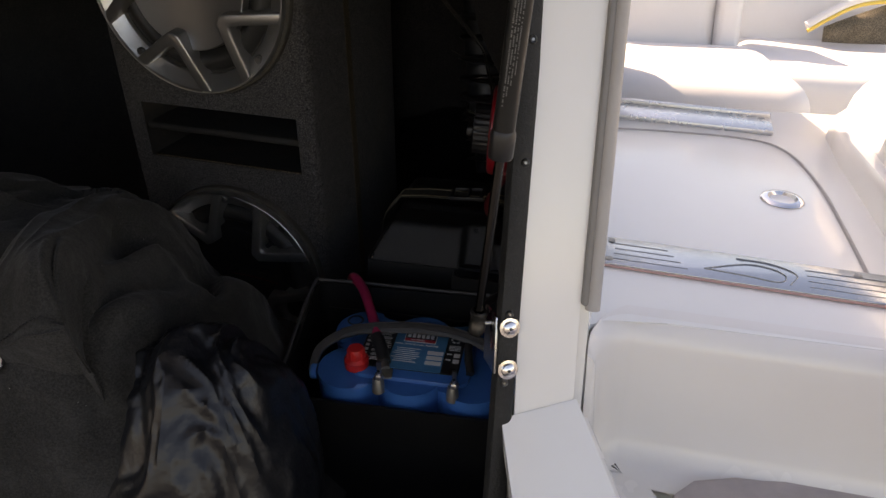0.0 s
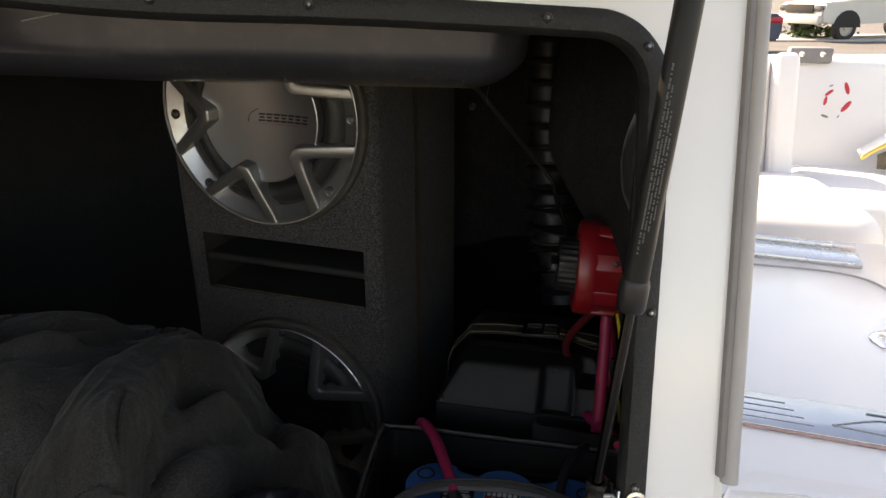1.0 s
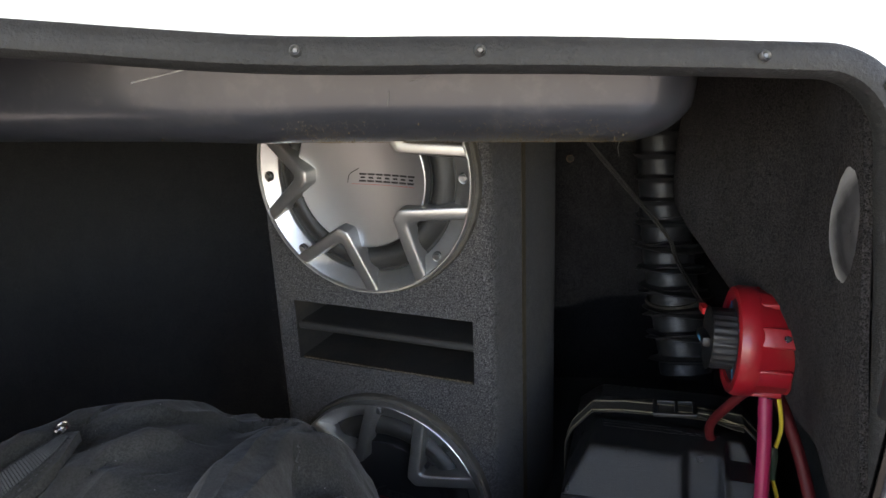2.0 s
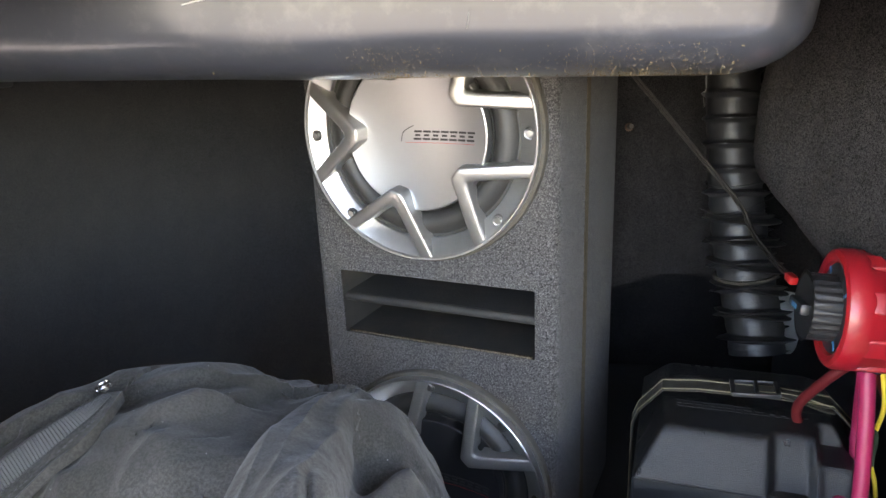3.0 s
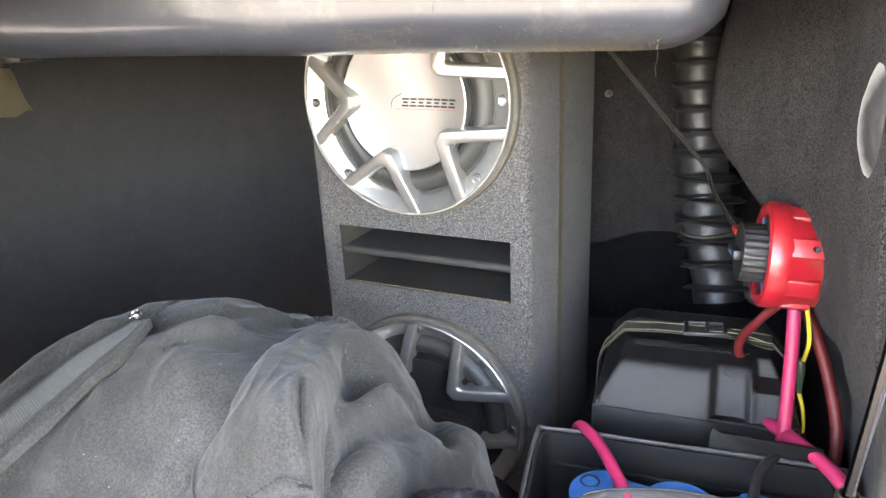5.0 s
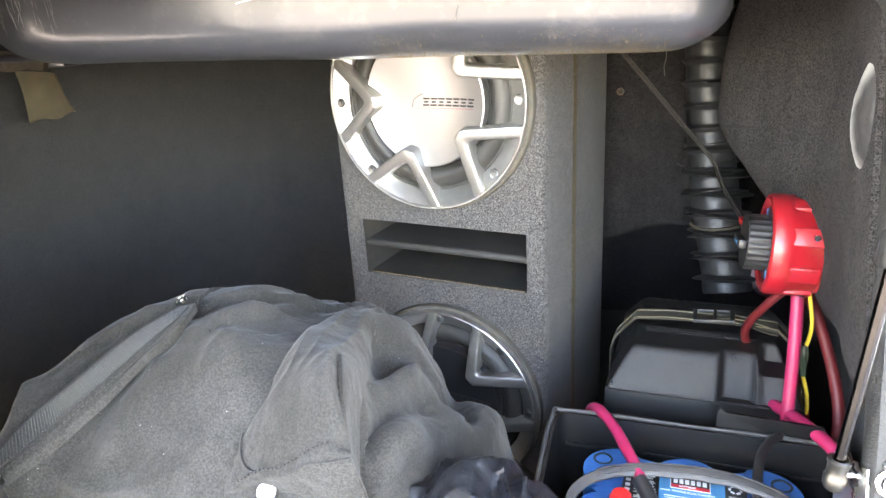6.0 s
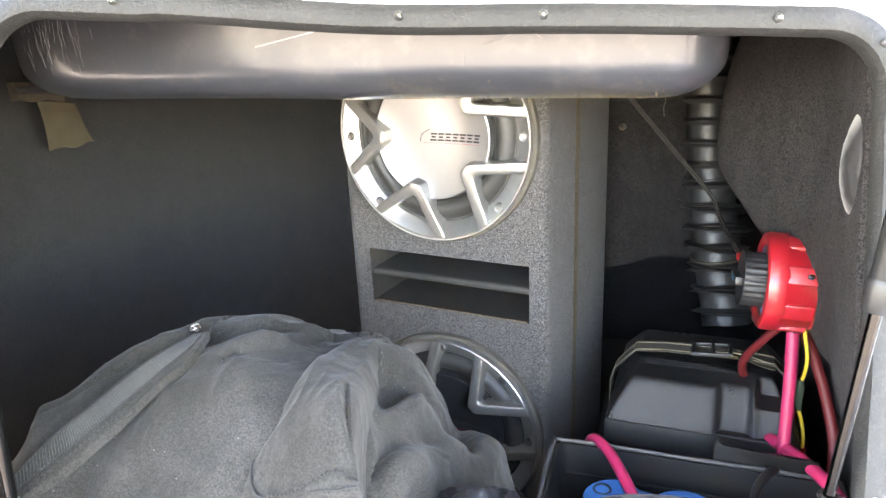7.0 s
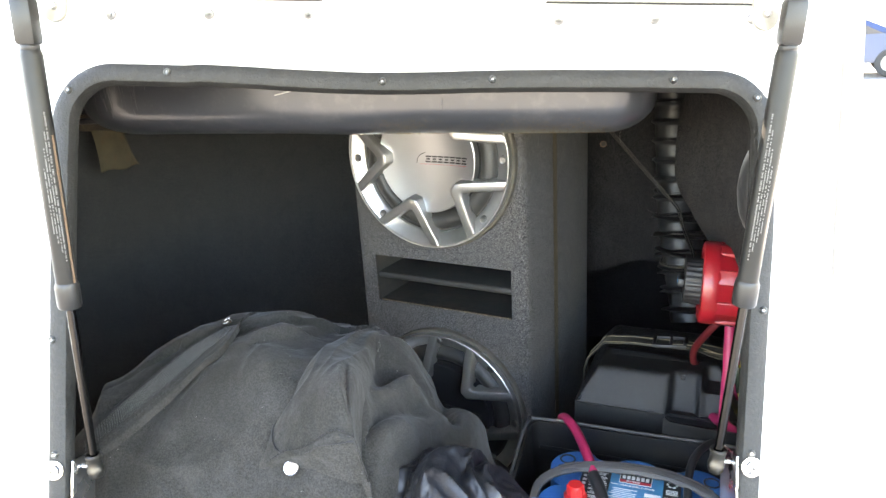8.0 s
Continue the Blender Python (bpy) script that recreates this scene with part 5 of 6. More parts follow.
for uu in (0.054, -0.592):
    ear = prism(round_rect(uu - 0.011, 0.016, uu + 0.011, 0.125, 0.0108, 6), 0.104, 0.108, 0.0008)
    eo = part("strut_ear", ear, M_EAR, lid, "white painted strut ear", m=LIDMX.inverted() @ TRANSOM)
    part("pin", lathe([(0, 0.004), (0.003, 0.004), (0.0036, 0.002), (0.0036, -0.004)], 12), M_STEEL, eo, "steel pin", m=Matrix.Translation((uu, 0.030, 0.108)))


def hinge(u0, u1):
    h = thing("piano_hinge", TRANSOM, "painted piano hinge leaf screwed above the opening", "hinge", "lid hinges")
    part("leaf", box(u1 - u0, 0.034, 0.002, ((u0 + u1) / 2, 0.062, 0.0012), 0.0006, 1), M_GEL, h)
    n = 9
    k0 = None
    for k in range(n):
        a, b = u0 + (u1 - u0) * k / n, u0 + (u1 - u0) * (k + 1) / n
        part("knuckle", tube([(a + 0.0006, 0.081, 0.003), (b - 0.0006, 0.081, 0.003)], 0.0038, 10, curved=False), M_SEAM, h, "painted hinge knuckle")
    part("gap_line", box(u1 - u0, 0.0022, 0.0016, ((u0 + u1) / 2, 0.0762, 0.0026)), M_BLACK, h, "dark gap under the knuckles", smooth=False)
    for f in (0.06, 0.5, 0.94):
        part("screw", lathe([(0, 0.0024), (0.0015, 0.0024), (0.0018, 0.0016), (0.0042, 0.0022), (0.0056, 0.0012), (0.006, 0.0)], 18), M_SCREW, h, "domed steel screw", m=Matrix.Translation((u0 + (u1 - u0) * f, 0.058 + 0.004 * f, 0.0022)))


hinge(-0.610, -0.3665)
hinge(-0.1295, 0.098)
solo("deck", box(1.5, 0.9, 0.025, (-0.5, 0.0, 0.0)), M_GEL, "white gelcoat deck over the locker", "deck", kind="structure", smooth=False, m=Matrix.Translation(tr(0.0, 0.10, -0.02)) @ basis((0, 0.46, 0.012), FX, Vector((-0.2186, 0.9733, 0)), Vector((0.07, 0.0, 0.9975))))


# ---- jacket and bag ----
def pile(x, y):
    """Height of the jacket pile without its creases."""
    def g(cx, cy, sx, sy, h, a=0.0):
        dx, dy = x - cx, y - cy
        ca, sa = math.cos(radians(a)), math.sin(radians(a))
        u, v = (dx * ca + dy * sa) / sx, (-dx * sa + dy * ca) / sy
        return h * math.exp(-(abs(u) ** 2.6 + abs(v) ** 2.6))
    z = 1.12
    z += g(-0.504, 0.697, 0.258, 0.264, 0.384)
    z += g(-0.268, 0.719, 0.158, 0.183, 0.096)
    z += g(-0.554, 0.815, 0.097, 0.219, 0.055)
    z += g(-0.762, 0.559, 0.137, 0.229, 0.194)
    z += g(-0.323, 0.784, 0.091, 0.081, 0.029)
    z += g(-0.176, 0.693, 0.056, 0.115, 0.144)
    z += g(-0.392, 0.517, 0.197, 0.162, 0.065)
    z += g(-0.307, 0.530, 0.085, 0.085, 0.065)
    z += g(-0.245, 0.735, 0.042, 0.060, 0.022)
    return z


def heap(x, y):
    """Height of the jacket pile with its main folds."""
    z = pile(x, y)
    for pts, wl, wr, h in FOLDS:
        best, side = 9.0, 1.0
        for (ax, ay), (bx, by) in zip(pts, pts[1:]):
            ex, ey = bx - ax, by - ay
            t = max(0.0, min(1.0, ((x - ax) * ex + (y - ay) * ey) / (ex * ex + ey * ey)))
            dx, dy = x - ax - t * ex, y - ay - t * ey
            d = math.hypot(dx, dy)
            if d < best:
                best, side = d, ex * dy - ey * dx
        z += h * math.exp(-(best / (wl if side > 0 else wr)) ** 2)
    return z + 0.010 * noise.noise((x * 5, y * 5, 1.5))


def crumple(p):
    """Small folds of the slack cloth, measured square to it."""
    q = p + 0.05 * noise.noise_vector(p * 4)
    r1 = max(0, 1 - abs(noise.noise((q.x * 6 + q.y * 4, q.y * 5 - q.x * 3, q.z * 6))) * 2.2)
    r2 = max(0, 1 - abs(noise.noise((q.x * 13 + 3, q.y * 10 - q.x * 6, q.z * 11))) * 2.2)
    return 0.009 * r1 ** 2.0 + 0.0045 * r2 ** 2.0


# creases in plan: line, width on its left, width on its right, height
FOLDS = [
    ([(-0.625, 0.66), (-0.598, 0.682), (-0.573, 0.705), (-0.542, 0.72), (-0.512, 0.738), (-0.455, 0.752)], 0.07, 0.0075, 0.012),
    ([(-0.366, 0.705), (-0.350, 0.655), (-0.344, 0.600), (-0.338, 0.560), (-0.330, 0.52)], 0.022, 0.016, -0.022),
    ([(-0.295, 0.560), (-0.295, 0.515), (-0.330, 0.485), (-0.390, 0.490)], 0.022, 0.025, -0.018),
    ([(-0.572, 0.690), (-0.578, 0.650), (-0.598, 0.610), (-0.635, 0.565), (-0.68, 0.52)], 0.045, 0.020, -0.014),
    ([(-0.352, 0.681), (-0.340, 0.708), (-0.325, 0.735)], 0.014, 0.012, -0.013),
    ([(-0.340, 0.640), (-0.334, 0.672), (-0.318, 0.700), (-0.303, 0.700), (-0.286, 0.690)], 0.016, 0.019, 0.016),
    ([(-0.338, 0.575), (-0.326, 0.602), (-0.322, 0.636), (-0.314, 0.664)], 0.014, 0.018, -0.017),
    ([(-0.305, 0.84), (-0.300, 0.78), (-0.290, 0.735), (-0.280, 0.715)], 0.020, 0.022, -0.036),
    ([(-0.318, 0.570), (-0.298, 0.640), (-0.268, 0.690), (-0.235, 0.720)], 0.022, 0.030, 0.012),
    ([(-0.300, 0.530), (-0.262, 0.610), (-0.230, 0.650)], 0.018, 0.020, -0.010),
    ([(-0.60, 0.57), (-0.53, 0.612), (-0.47, 0.60)], 0.022, 0.034, 0.006),
    ([(-0.57, 0.50), (-0.52, 0.55), (-0.475, 0.62)], 0.022, 0.034, 0.008),
    ([(-0.64, 0.47), (-0.60, 0.53), (-0.565, 0.60)], 0.022, 0.034, 0.008),
    ([(-0.50, 0.66), (-0.475, 0.70), (-0.46, 0.75)], 0.02, 0.010, 0.010),
    ([(-0.480, 0.692), (-0.503, 0.676), (-0.535, 0.664), (-0.565, 0.66)], 0.030, 0.008, 0.009),
]


jacket = thing("canvas_jacket", Matrix.Identity(4), "faded black canvas jacket heaped on the locker floor", "jacket")


def jacket_base(x, y):
    z = heap(x, y)
    edge = min(1.0, max(0.0, min((x + 0.93) / 0.09, (-0.176 - x) / 0.082)))
    edge *= edge * (3 - 2 * edge)
    front = min(1.0, (y - 0.455) / 0.034)
    return Vector((x, y, FLOOR_Z + (z - FLOOR_Z) * (0.25 + 0.75 * edge) * (0.55 + 0.45 * front)))


def jacket_at(x, y, lift=0.0):
    p = jacket_base(x, y)
    n = (jacket_base(x + 0.004, y) - p).cross(jacket_base(x, y + 0.004) - p).normalized()
    return p + n * (crumple(p) + lift)


part("body", surf(280, 220, lambda u, v: jacket_at(-0.98 + 0.86 * u, 0.455 + 0.57 * v)), M_JACKET, jacket)


def along(path, t):
    k = max(0.0, min(1.0, t)) * (len(path) - 1)
    i = min(int(k), len(path) - 2)
    return path[i].lerp(path[i + 1], k - i)


def plan(pts):
    return smooth_path([(x, y, 0) for x, y in pts], 12)


# front flap: its stitched edge runs from the snap down to the floor corner
FL_A = plan([(-0.575, 0.689), (-0.585, 0.667), (-0.607, 0.639), (-0.627, 0.610), (-0.648, 0.584), (-0.671, 0.562), (-0.705, 0.528)])
FL_B = plan([(-0.556, 0.683), (-0.548, 0.640), (-0.566, 0.607), (-0.589, 0.586), (-0.617, 0.563), (-0.647, 0.535), (-0.685, 0.506)])


def flap_pt(u, v):
    """u down the edge, v across from the buried side to the free edge."""
    a, b = along(FL_A, u), along(FL_B, u)
    p = a.lerp(b, -0.45 + 1.45 * v)
    f = min(1.0, v / 0.30)
    lift = -0.010 + 0.014 * f * f * (3 - 2 * f) + 0.008 * u * v ** 2 + 0.004 * v
    if v > 0.97:
        lift -= 0.010 * ((v - 0.97) / 0.03) ** 2
    return Vector((p.x, p.y, max(pile(p.x, p.y) + 0.001, heap(p.x, p.y)) + 0.007 + lift + 0.002 * noise.noise((p.x * 7, p.y * 7, 4))))


flap = part("front_flap", surf(110, 100, flap_pt), M_JACKET, jacket, "turned-back front edge of the jacket")


def placket_pt(u, v):
    w = 0.33 + 0.42 * v
    rib = 0.0007 * math.sin(u * 2 * math.pi * 88) * min(1.0, 8 * v, 8 * (1 - v))
    return flap_pt(0.04 + 0.96 * u, w) + Vector((0.0003, -0.0006, 0.0016 + rib))


part("placket", surf(900, 14, placket_pt, 0.001), M_PLACKET, jacket, "ribbed canvas placket strip")
part("placket_edge", tube([flap_pt(0.04 + 0.95 * k / 40, 0.315) + Vector((0.0003, -0.0006, 0.0014)) for k in range(41)], 0.0012, 6, 1), M_STITCH, jacket, "dark seam line of the placket")
for vv, mt in ((0.365, M_STITCH_L), (0.775, M_STITCH), (0.86, M_STITCH_L)):
    for k in range(46):
        p, q = flap_pt(0.05 + 0.94 * k / 46, vv), flap_pt(0.05 + 0.94 * (k + 0.55) / 46, vv)
        o = Vector((0.0003, -0.0006, 0.0024 if vv < 0.5 else 0.0008))
        part("stitch", tube([p + o, q + o], 0.00055, 5, curved=False), mt, flap)


# sleeve lying over the pile, its hem towards the opening
SL_L = plan([(-0.405, 0.800), (-0.432, 0.732), (-0.434, 0.664), (-0.434, 0.616), (-0.434, 0.591), (-0.438, 0.574), (-0.455, 0.556), (-0.464, 0.543), (-0.460, 0.530)])
SL_R = plan([(-0.370, 0.800), (-0.371, 0.718), (-0.361, 0.680), (-0.353, 0.639), (-0.346, 0.600), (-0.334, 0.540), (-0.327, 0.524), (-0.321, 0.518), (-0.317, 0.515)])
HEM = plan([(-0.470, 0.525), (-0.448, 0.521), (-0.424, 0.518), (-0.398, 0.514), (-0.373, 0.509), (-0.345, 0.505), (-0.317, 0.513)])


def cuff(x, y):
    """How far the stiff cuff stands off the pile."""
    return 0.058 * math.exp(-(abs((x + 0.312) / 0.080) ** 2.2 + abs((y - 0.520) / 0.080) ** 2.2))


def sleeve_pt(u, v):
    """u across from the left edge, v from the shoulder to the hem, whose lip turns under."""
    vv = min(1.0, v / 0.965)
    a, b = along(SL_L, vv), along(SL_R, vv)
    p = a.lerp(b, u)
    w = max(0.0, (vv - 0.62) / 0.38)
    p = p.lerp(along(HEM, u), w * w * (3 - 2 * w))
    arch = 1 - abs(2 * u - 1) ** (3.2 if u < 0.5 else 5.0)
    if u > 0.5:
        free = max(0.0, min(1.0, (vv - 0.72) / 0.14))
        arch += (1 - arch) * free * 0.95
    low = 0.55 * max(0.0, (vv - 0.72) / 0.28) if u < 0.5 else 0.0
    d = (u - 0.81 - 0.8 * (vv - 0.57)) / 0.035
    groove = 0.005 * math.exp(-((d + 1.3) / 1.4) ** 2) - 0.011 * math.exp(-((d - 0.7) / 1.0) ** 2)
    groove *= math.exp(-((vv - 0.60) / 0.075) ** 2)
    pinch = -0.006 * math.exp(-((u - 0.98) / 0.16) ** 2 - ((vv - 0.78) / 0.05) ** 2)
    ridge = max(0.0, 1 - abs(noise.noise((u * 3 + v * 2, v * 4, 6.1))) * 2.4) ** 2
    stand = cuff(p.x, p.y)
    z = max(pile(p.x, p.y) + 0.004, heap(p.x, p.y) + 0.008) + stand * (1 - 0.8 * max(0.0, (u - 0.94) / 0.06))
    tall = 0.020 + 0.014 * max(0.0, min(1.0, (vv - 0.35) / 0.3))
    z += -0.014 + (tall * (1 - low * (1 - 2 * u)) + 0.003 * ridge) * arch + groove + pinch + 0.005 * noise.noise((u * 4, v * 5, 1))
    if v > 0.965:
        k = (v - 0.965) / 0.035
        z -= (0.014 + 0.7 * stand) * k
        p.y += 0.006 * k
    return Vector((p.x, p.y, z))


sl = part("sleeve", surf(80, 130, sleeve_pt, 0.002), M_JACKET, jacket, "folded-over sleeve with stitched cuff")


def seam_on(u0, u1, v_of, n, r, material, gap=0.6):
    for k in range(n):
        ua, ub = u0 + (u1 - u0) * k / n, u0 + (u1 - u0) * (k + gap) / n
        o = Vector((0, -0.0012, 0.0026))
        part("stitch", tube([sleeve_pt(ua, v_of(ua)) + o, sleeve_pt(ub, v_of(ub)) + o], r, 5, curved=False), material, sl)


seam_on(0.20, 0.90, lambda u: 0.875 - 0.26 * (u - 0.5) if u > 0.5 else 0.875 + 0.12 * (0.5 - u), 26, 0.0009, M_STITCH)
seam_on(0.55, 0.93, lambda u: 0.955 - 0.22 * max(0.0, u - 0.70), 20, 0.0006, M_STITCH, 1.0)
part("side_seam", tube([sleeve_pt(0.05 + 0.30 * k / 10, 0.69 + 0.21 * k / 10) + Vector((0, -0.0008, 0.0022)) for k in range(11)], 0.0012, 5, 2), M_STITCH, sl)
snap_bm = lathe([(0, 0.004), (0.005, 0.0038), (0.0085, 0.0028), (0.0098, 0.001), (0.0098, -0.002)], 24)
part("snap_button", snap_bm, M_CHROME, jacket, "bright metal snap button", m=axis_to(sleeve_pt(0.41, 0.985) + Vector((0, -0.004, -0.002)), (0.1, -0.62, 0.78)))
part("snap_button", lathe([(0, 0.0022), (0.0030, 0.0022), (0.0042, 0.0010), (0.0053, 0.0012), (0.0062, 0.0024), (0.0069, 0.0016), (0.0069, -0.002)], 24), M_CHROME, jacket, "bright metal snap button", m=axis_to(flap_pt(0.03, 0.60) + Vector((-0.006, 0.002, 0.006)), (-0.30, -0.20, 0.90)))
# lint specks
random.seed(31)
lint = bmesh.new()
for k in range(60):
    x, y = random.uniform(-0.72, -0.26), random.uniform(0.50, 0.80)
    p = jacket_at(x, y, 0.0003)
    join(lint, box(random.uniform(0.0004, 0.0008), random.uniform(0.0004, 0.0014), 0.0004), Matrix.Translation(p) @ Matrix.Rotation(random.uniform(0, 3), 4, "Z"))
part("lint", lint, M_LINT, jacket, "pale lint specks", smooth=False)["kind"] = "stuff"


def bag_pt(u, v):
    a = 2 * math.pi * u
    b = math.pi * (v - 0.5)
    d = Vector((math.cos(a) * math.cos(b), math.sin(a) * math.cos(b), math.sin(b)))
    w = d + 0.35 * Vector((noise.noise(d * 1.7), noise.noise(d * 1.7 + Vector((5, 0, 0))), 0.5 * noise.noise(d * 1.7 + Vector((0, 7, 0)))))
    n1 = abs(noise.noise(w * 1.3 + Vector((3, 1, 5))))
    n2 = abs(noise.noise(Vector((w.x * 3.0 + w.z * 1.2, w.y * 3.0, w.z * 0.9)) + Vector((1, 8, 2))))
    n3 = abs(noise.noise(Vector((w.x * 6.5 - w.z * 2.0, w.y * 6.5, w.z * 1.7)) + Vector((4, 2, 2))))
    r = 1.0 - 0.16 * n1 - 0.11 * n2 - 0.025 * n3
    return Vector((-0.236, 0.555, 1.285)) + Vector((d.x * 0.122 * r, d.y * 0.13 * r, d.z * (0.205 if d.z > 0 else 0.21) * r))


solo("plastic_bag", surf(170, 110, bag_pt), M_BAG, "crumpled glossy black plastic bag tucked by the jacket", "plastic bag")


# ---- walkway, step and cockpit ----
SOLE = 1.455
sole_outline = [(0.165, 0.60), (0.20, 0.64), (0.27, 0.63), (1.03, 0.48), (1.0, 1.30), (0.70, 1.34), (0.30, 1.40), (0.25, 1.0)]
solo("deck_walkway", prism(sole_outline, SOLE - 0.05, SOLE, 0.006), M_GEL, "white gelcoat walkway sole beside the locker", "deck", kind="structure")


def well():
    """Moulded step well: wall swept round a plan path, then the non-skid tread."""
    zb = SOLE - 0.176
    left = [Vector((0.265, 0.345, 1.285)), Vector((0.240, 0.41, 1.288)), Vector((0.205, 0.498, 1.331)), Vector((0.172, 0.585, 1.388))]
    path = []
    for a, b in zip(left, left[1:]):
        for k in range(5):
            p = a.lerp(b, k / 5)
            path.append((p, Vector((0.94, 0.34, 0)), p.z, -0.004))
    r, c = 0.055, Vector((0.232, 0.572, 0))
    for k in range(13):
        f = k / 12
        a = radians(172 - 82 * f)
        path.append((c + Vector((r * math.cos(a), r * math.sin(a), 0)), Vector((-math.cos(a), -math.sin(a), 0)), SOLE, -0.004 - 0.032 * f ** 2))
    for k in range(1, 16):
        f = k / 15
        path.append((c + Vector((0.80 * f, r - 0.17 * f, 0)), Vector((-0.2, -1, 0)).normalized(), SOLE, -0.036))
    prof = [(-0.036, SOLE + 0.0010), (-0.024, SOLE + 0.0008), (-0.013, SOLE - 0.001), (-0.004, SOLE - 0.0055), (0.002, SOLE - 0.012), (0.0055, SOLE - 0.022), (0.008, SOLE - 0.045), (0.012, SOLE - 0.09), (0.015, SOLE - 0.125), (0.020, SOLE - 0.150), (0.028, SOLE - 0.167), (0.040, SOLE - 0.175), (0.07, SOLE - 0.176)]
    bm = bmesh.new()
    rows = [[bm.verts.new((p.x + nn.x * max(d, dm), p.y + nn.y * max(d, dm), zb + (top - zb) * (z - zb) / (SOLE - zb))) for d, z in prof] for p, nn, top, dm in path]
    for a, b in zip(rows, rows[1:]):
        for k in range(len(prof) - 1):
            bm.faces.new((a[k], a[k + 1], b[k + 1], b[k]))
    return bm


solo("step_well", well(), M_GEL_STEP, "white moulded gelcoat step well", "step", kind="structure")
tread = solo("step_tread", prism([(0.268, -0.2), (1.0, -0.2), (1.0, 0.42), (0.70, 0.492), (0.50, 0.540), (0.42, 0.558), (0.36, 0.566), (0.31, 0.560), (0.282, 0.540), (0.268, 0.50)], SOLE - 0.23, SOLE - 0.168, 0.006), M_NONSKID, "pinkish grey non-skid step tread", "tread", kind="structure")
part("drain_screw", lathe([(0, 0.002), (0.003, 0.0025), (0.008, 0.002), (0.009, 0.0)], 16), M_STEEL, tread, "small steel screw", m=Matrix.Translation((0.300, 0.495, SOLE - 0.168)))
solo("floor_platform", box(3.0, 1.4, 0.05, (-0.4, -0.25, 0.93), 0.01), M_PLATFORM, "grey non-skid swim platform", "floor", kind="structure")

plate = thing("sill_plate", basis((0.374, 0.742, SOLE + 0.002), Vector((0.966, -0.258, 0)), Vector((0.258, 0.966, 0)), Vector((0, 0, 1))), "brushed stainless sill plate with etched lines on the walkway", "sill plate")
part("plate", prism(round_rect(-0.156, -0.034, 0.30, 0.035, 0.008, 4), 0, 0.0035, 0.001), M_PLATE, plate)
part("edge_gasket", prism(round_rect(-0.156, -0.0355, 0.24, -0.0340, 0.0006, 2), -0.001, 0.002), M_PINK, plate, "thin pink gasket edge", smooth=False)
for x, yy in ((-0.145, 0.025), (-0.145, -0.022), (0.15, 0.024)):
    part("screw", lathe([(0, 0.0012), (0.004, 0.001), (0.005, 0.0)], 14), M_LEAD, plate, "countersunk screw", m=Matrix.Translation((x, yy, 0.0037)))
for k in range(4):
    yy = -0.020 + 0.013 * k
    for a, b in ((-0.14, -0.05 - 0.008 * k), (0.09, 0.28)):
        part("etched_line", box(b - a, 0.0014, 0.0004, ((a + b) / 2, yy, 0.0037)), M_ETCH, plate, "etched line", smooth=False)
part("etched_mark", join(tube([(-0.03, -0.012, 0.0037), (0.02, 0.012, 0.0037), (0.05, 0.010, 0.0037), (0.065, -0.004, 0.0037), (0.055, -0.02, 0.0037), (0.02, -0.016, 0.0037), (-0.03, -0.012, 0.0037)], 0.0009, 5),
     tube([(0.01, 0.024, 0.0037), (0.05, 0.022, 0.0037), (0.078, 0.004, 0.0037), (0.068, -0.022, 0.0037)], 0.0009, 5)), M_ETCH, plate, "etched plain emblem outline")

cup = thing("deck_fitting", Matrix.Translation((0.522, 0.945, SOLE + 0.001)), "chrome oval flush deck fitting set in the walkway", "deck fitting")
cb = lathe([(0.0, -0.012), (0.014, -0.011), (0.017, -0.002), (0.021, 0.0035), (0.027, 0.003), (0.031, 0.0)], 36)
part("ring", cb, M_CHROME, cup)
part("recess", lathe([(0, -0.004), (0.0135, -0.004), (0.0138, -0.010)], 24), M_RUBBER, cup, "dark recess")
solo("sole_groove", tube([(0.262, 1.245, SOLE), (0.42, 1.225, SOLE), (0.56, 1.19, SOLE), (0.605, 1.13, SOLE), (0.60, 1.0, SOLE), (0.57, 0.85, SOLE), (0.53, 0.68, SOLE)], 0.003, 6), M_SEAM, "moulded hatch groove in the walkway sole", "groove", kind="structure")
solo("threshold_strip", join(box(0.34, 0.075, 0.012, (0, 0, 0), 0.004), box(0.34, 0.012, 0.018, (0, 0.043, 0.004), 0.004)), M_STEEL, "aluminium threshold strip at the cockpit edge", "threshold", m=pose(0.46, 1.295, SOLE + 0.004, 0, 0, -17))


def cushion(name, sx, sy, sz, m, label, category="seat", group=""):
    bm = box(sx, sy, sz, (0, 0, 0), min(sx, sy, sz) * 0.36, 6)
    return solo(name, bm, M_VINYL, label, category, group, m=m)


cushion("side_bolster", 0.34, 0.92, 0.21, pose(0.795, 0.77, 1.475, 0, 4, -13), "white vinyl padded side bolster along the walkway", "bolster")
solo("bolster_base", prism([(0.555, 0.545), (1.1, 0.53), (1.2, 1.15), (0.745, 1.245), (0.705, 1.205), (0.665, 1.06)], 1.15, SOLE + 0.05, 0.02), M_GEL, "white moulded base under the bolster", "moulding", kind="structure")
solo("floor_cockpit", box(3.2, 2.0, 0.04, (0.6, 2.25, 1.02)), M_GEL, "white cockpit floor", "floor", kind="structure", smooth=False)
solo("seat_riser", box(1.9, 0.6, 0.20, (1.10, 2.30, 1.12), 0.03), M_GEL, "white moulded seat riser in the cockpit", "seat base", kind="structure")


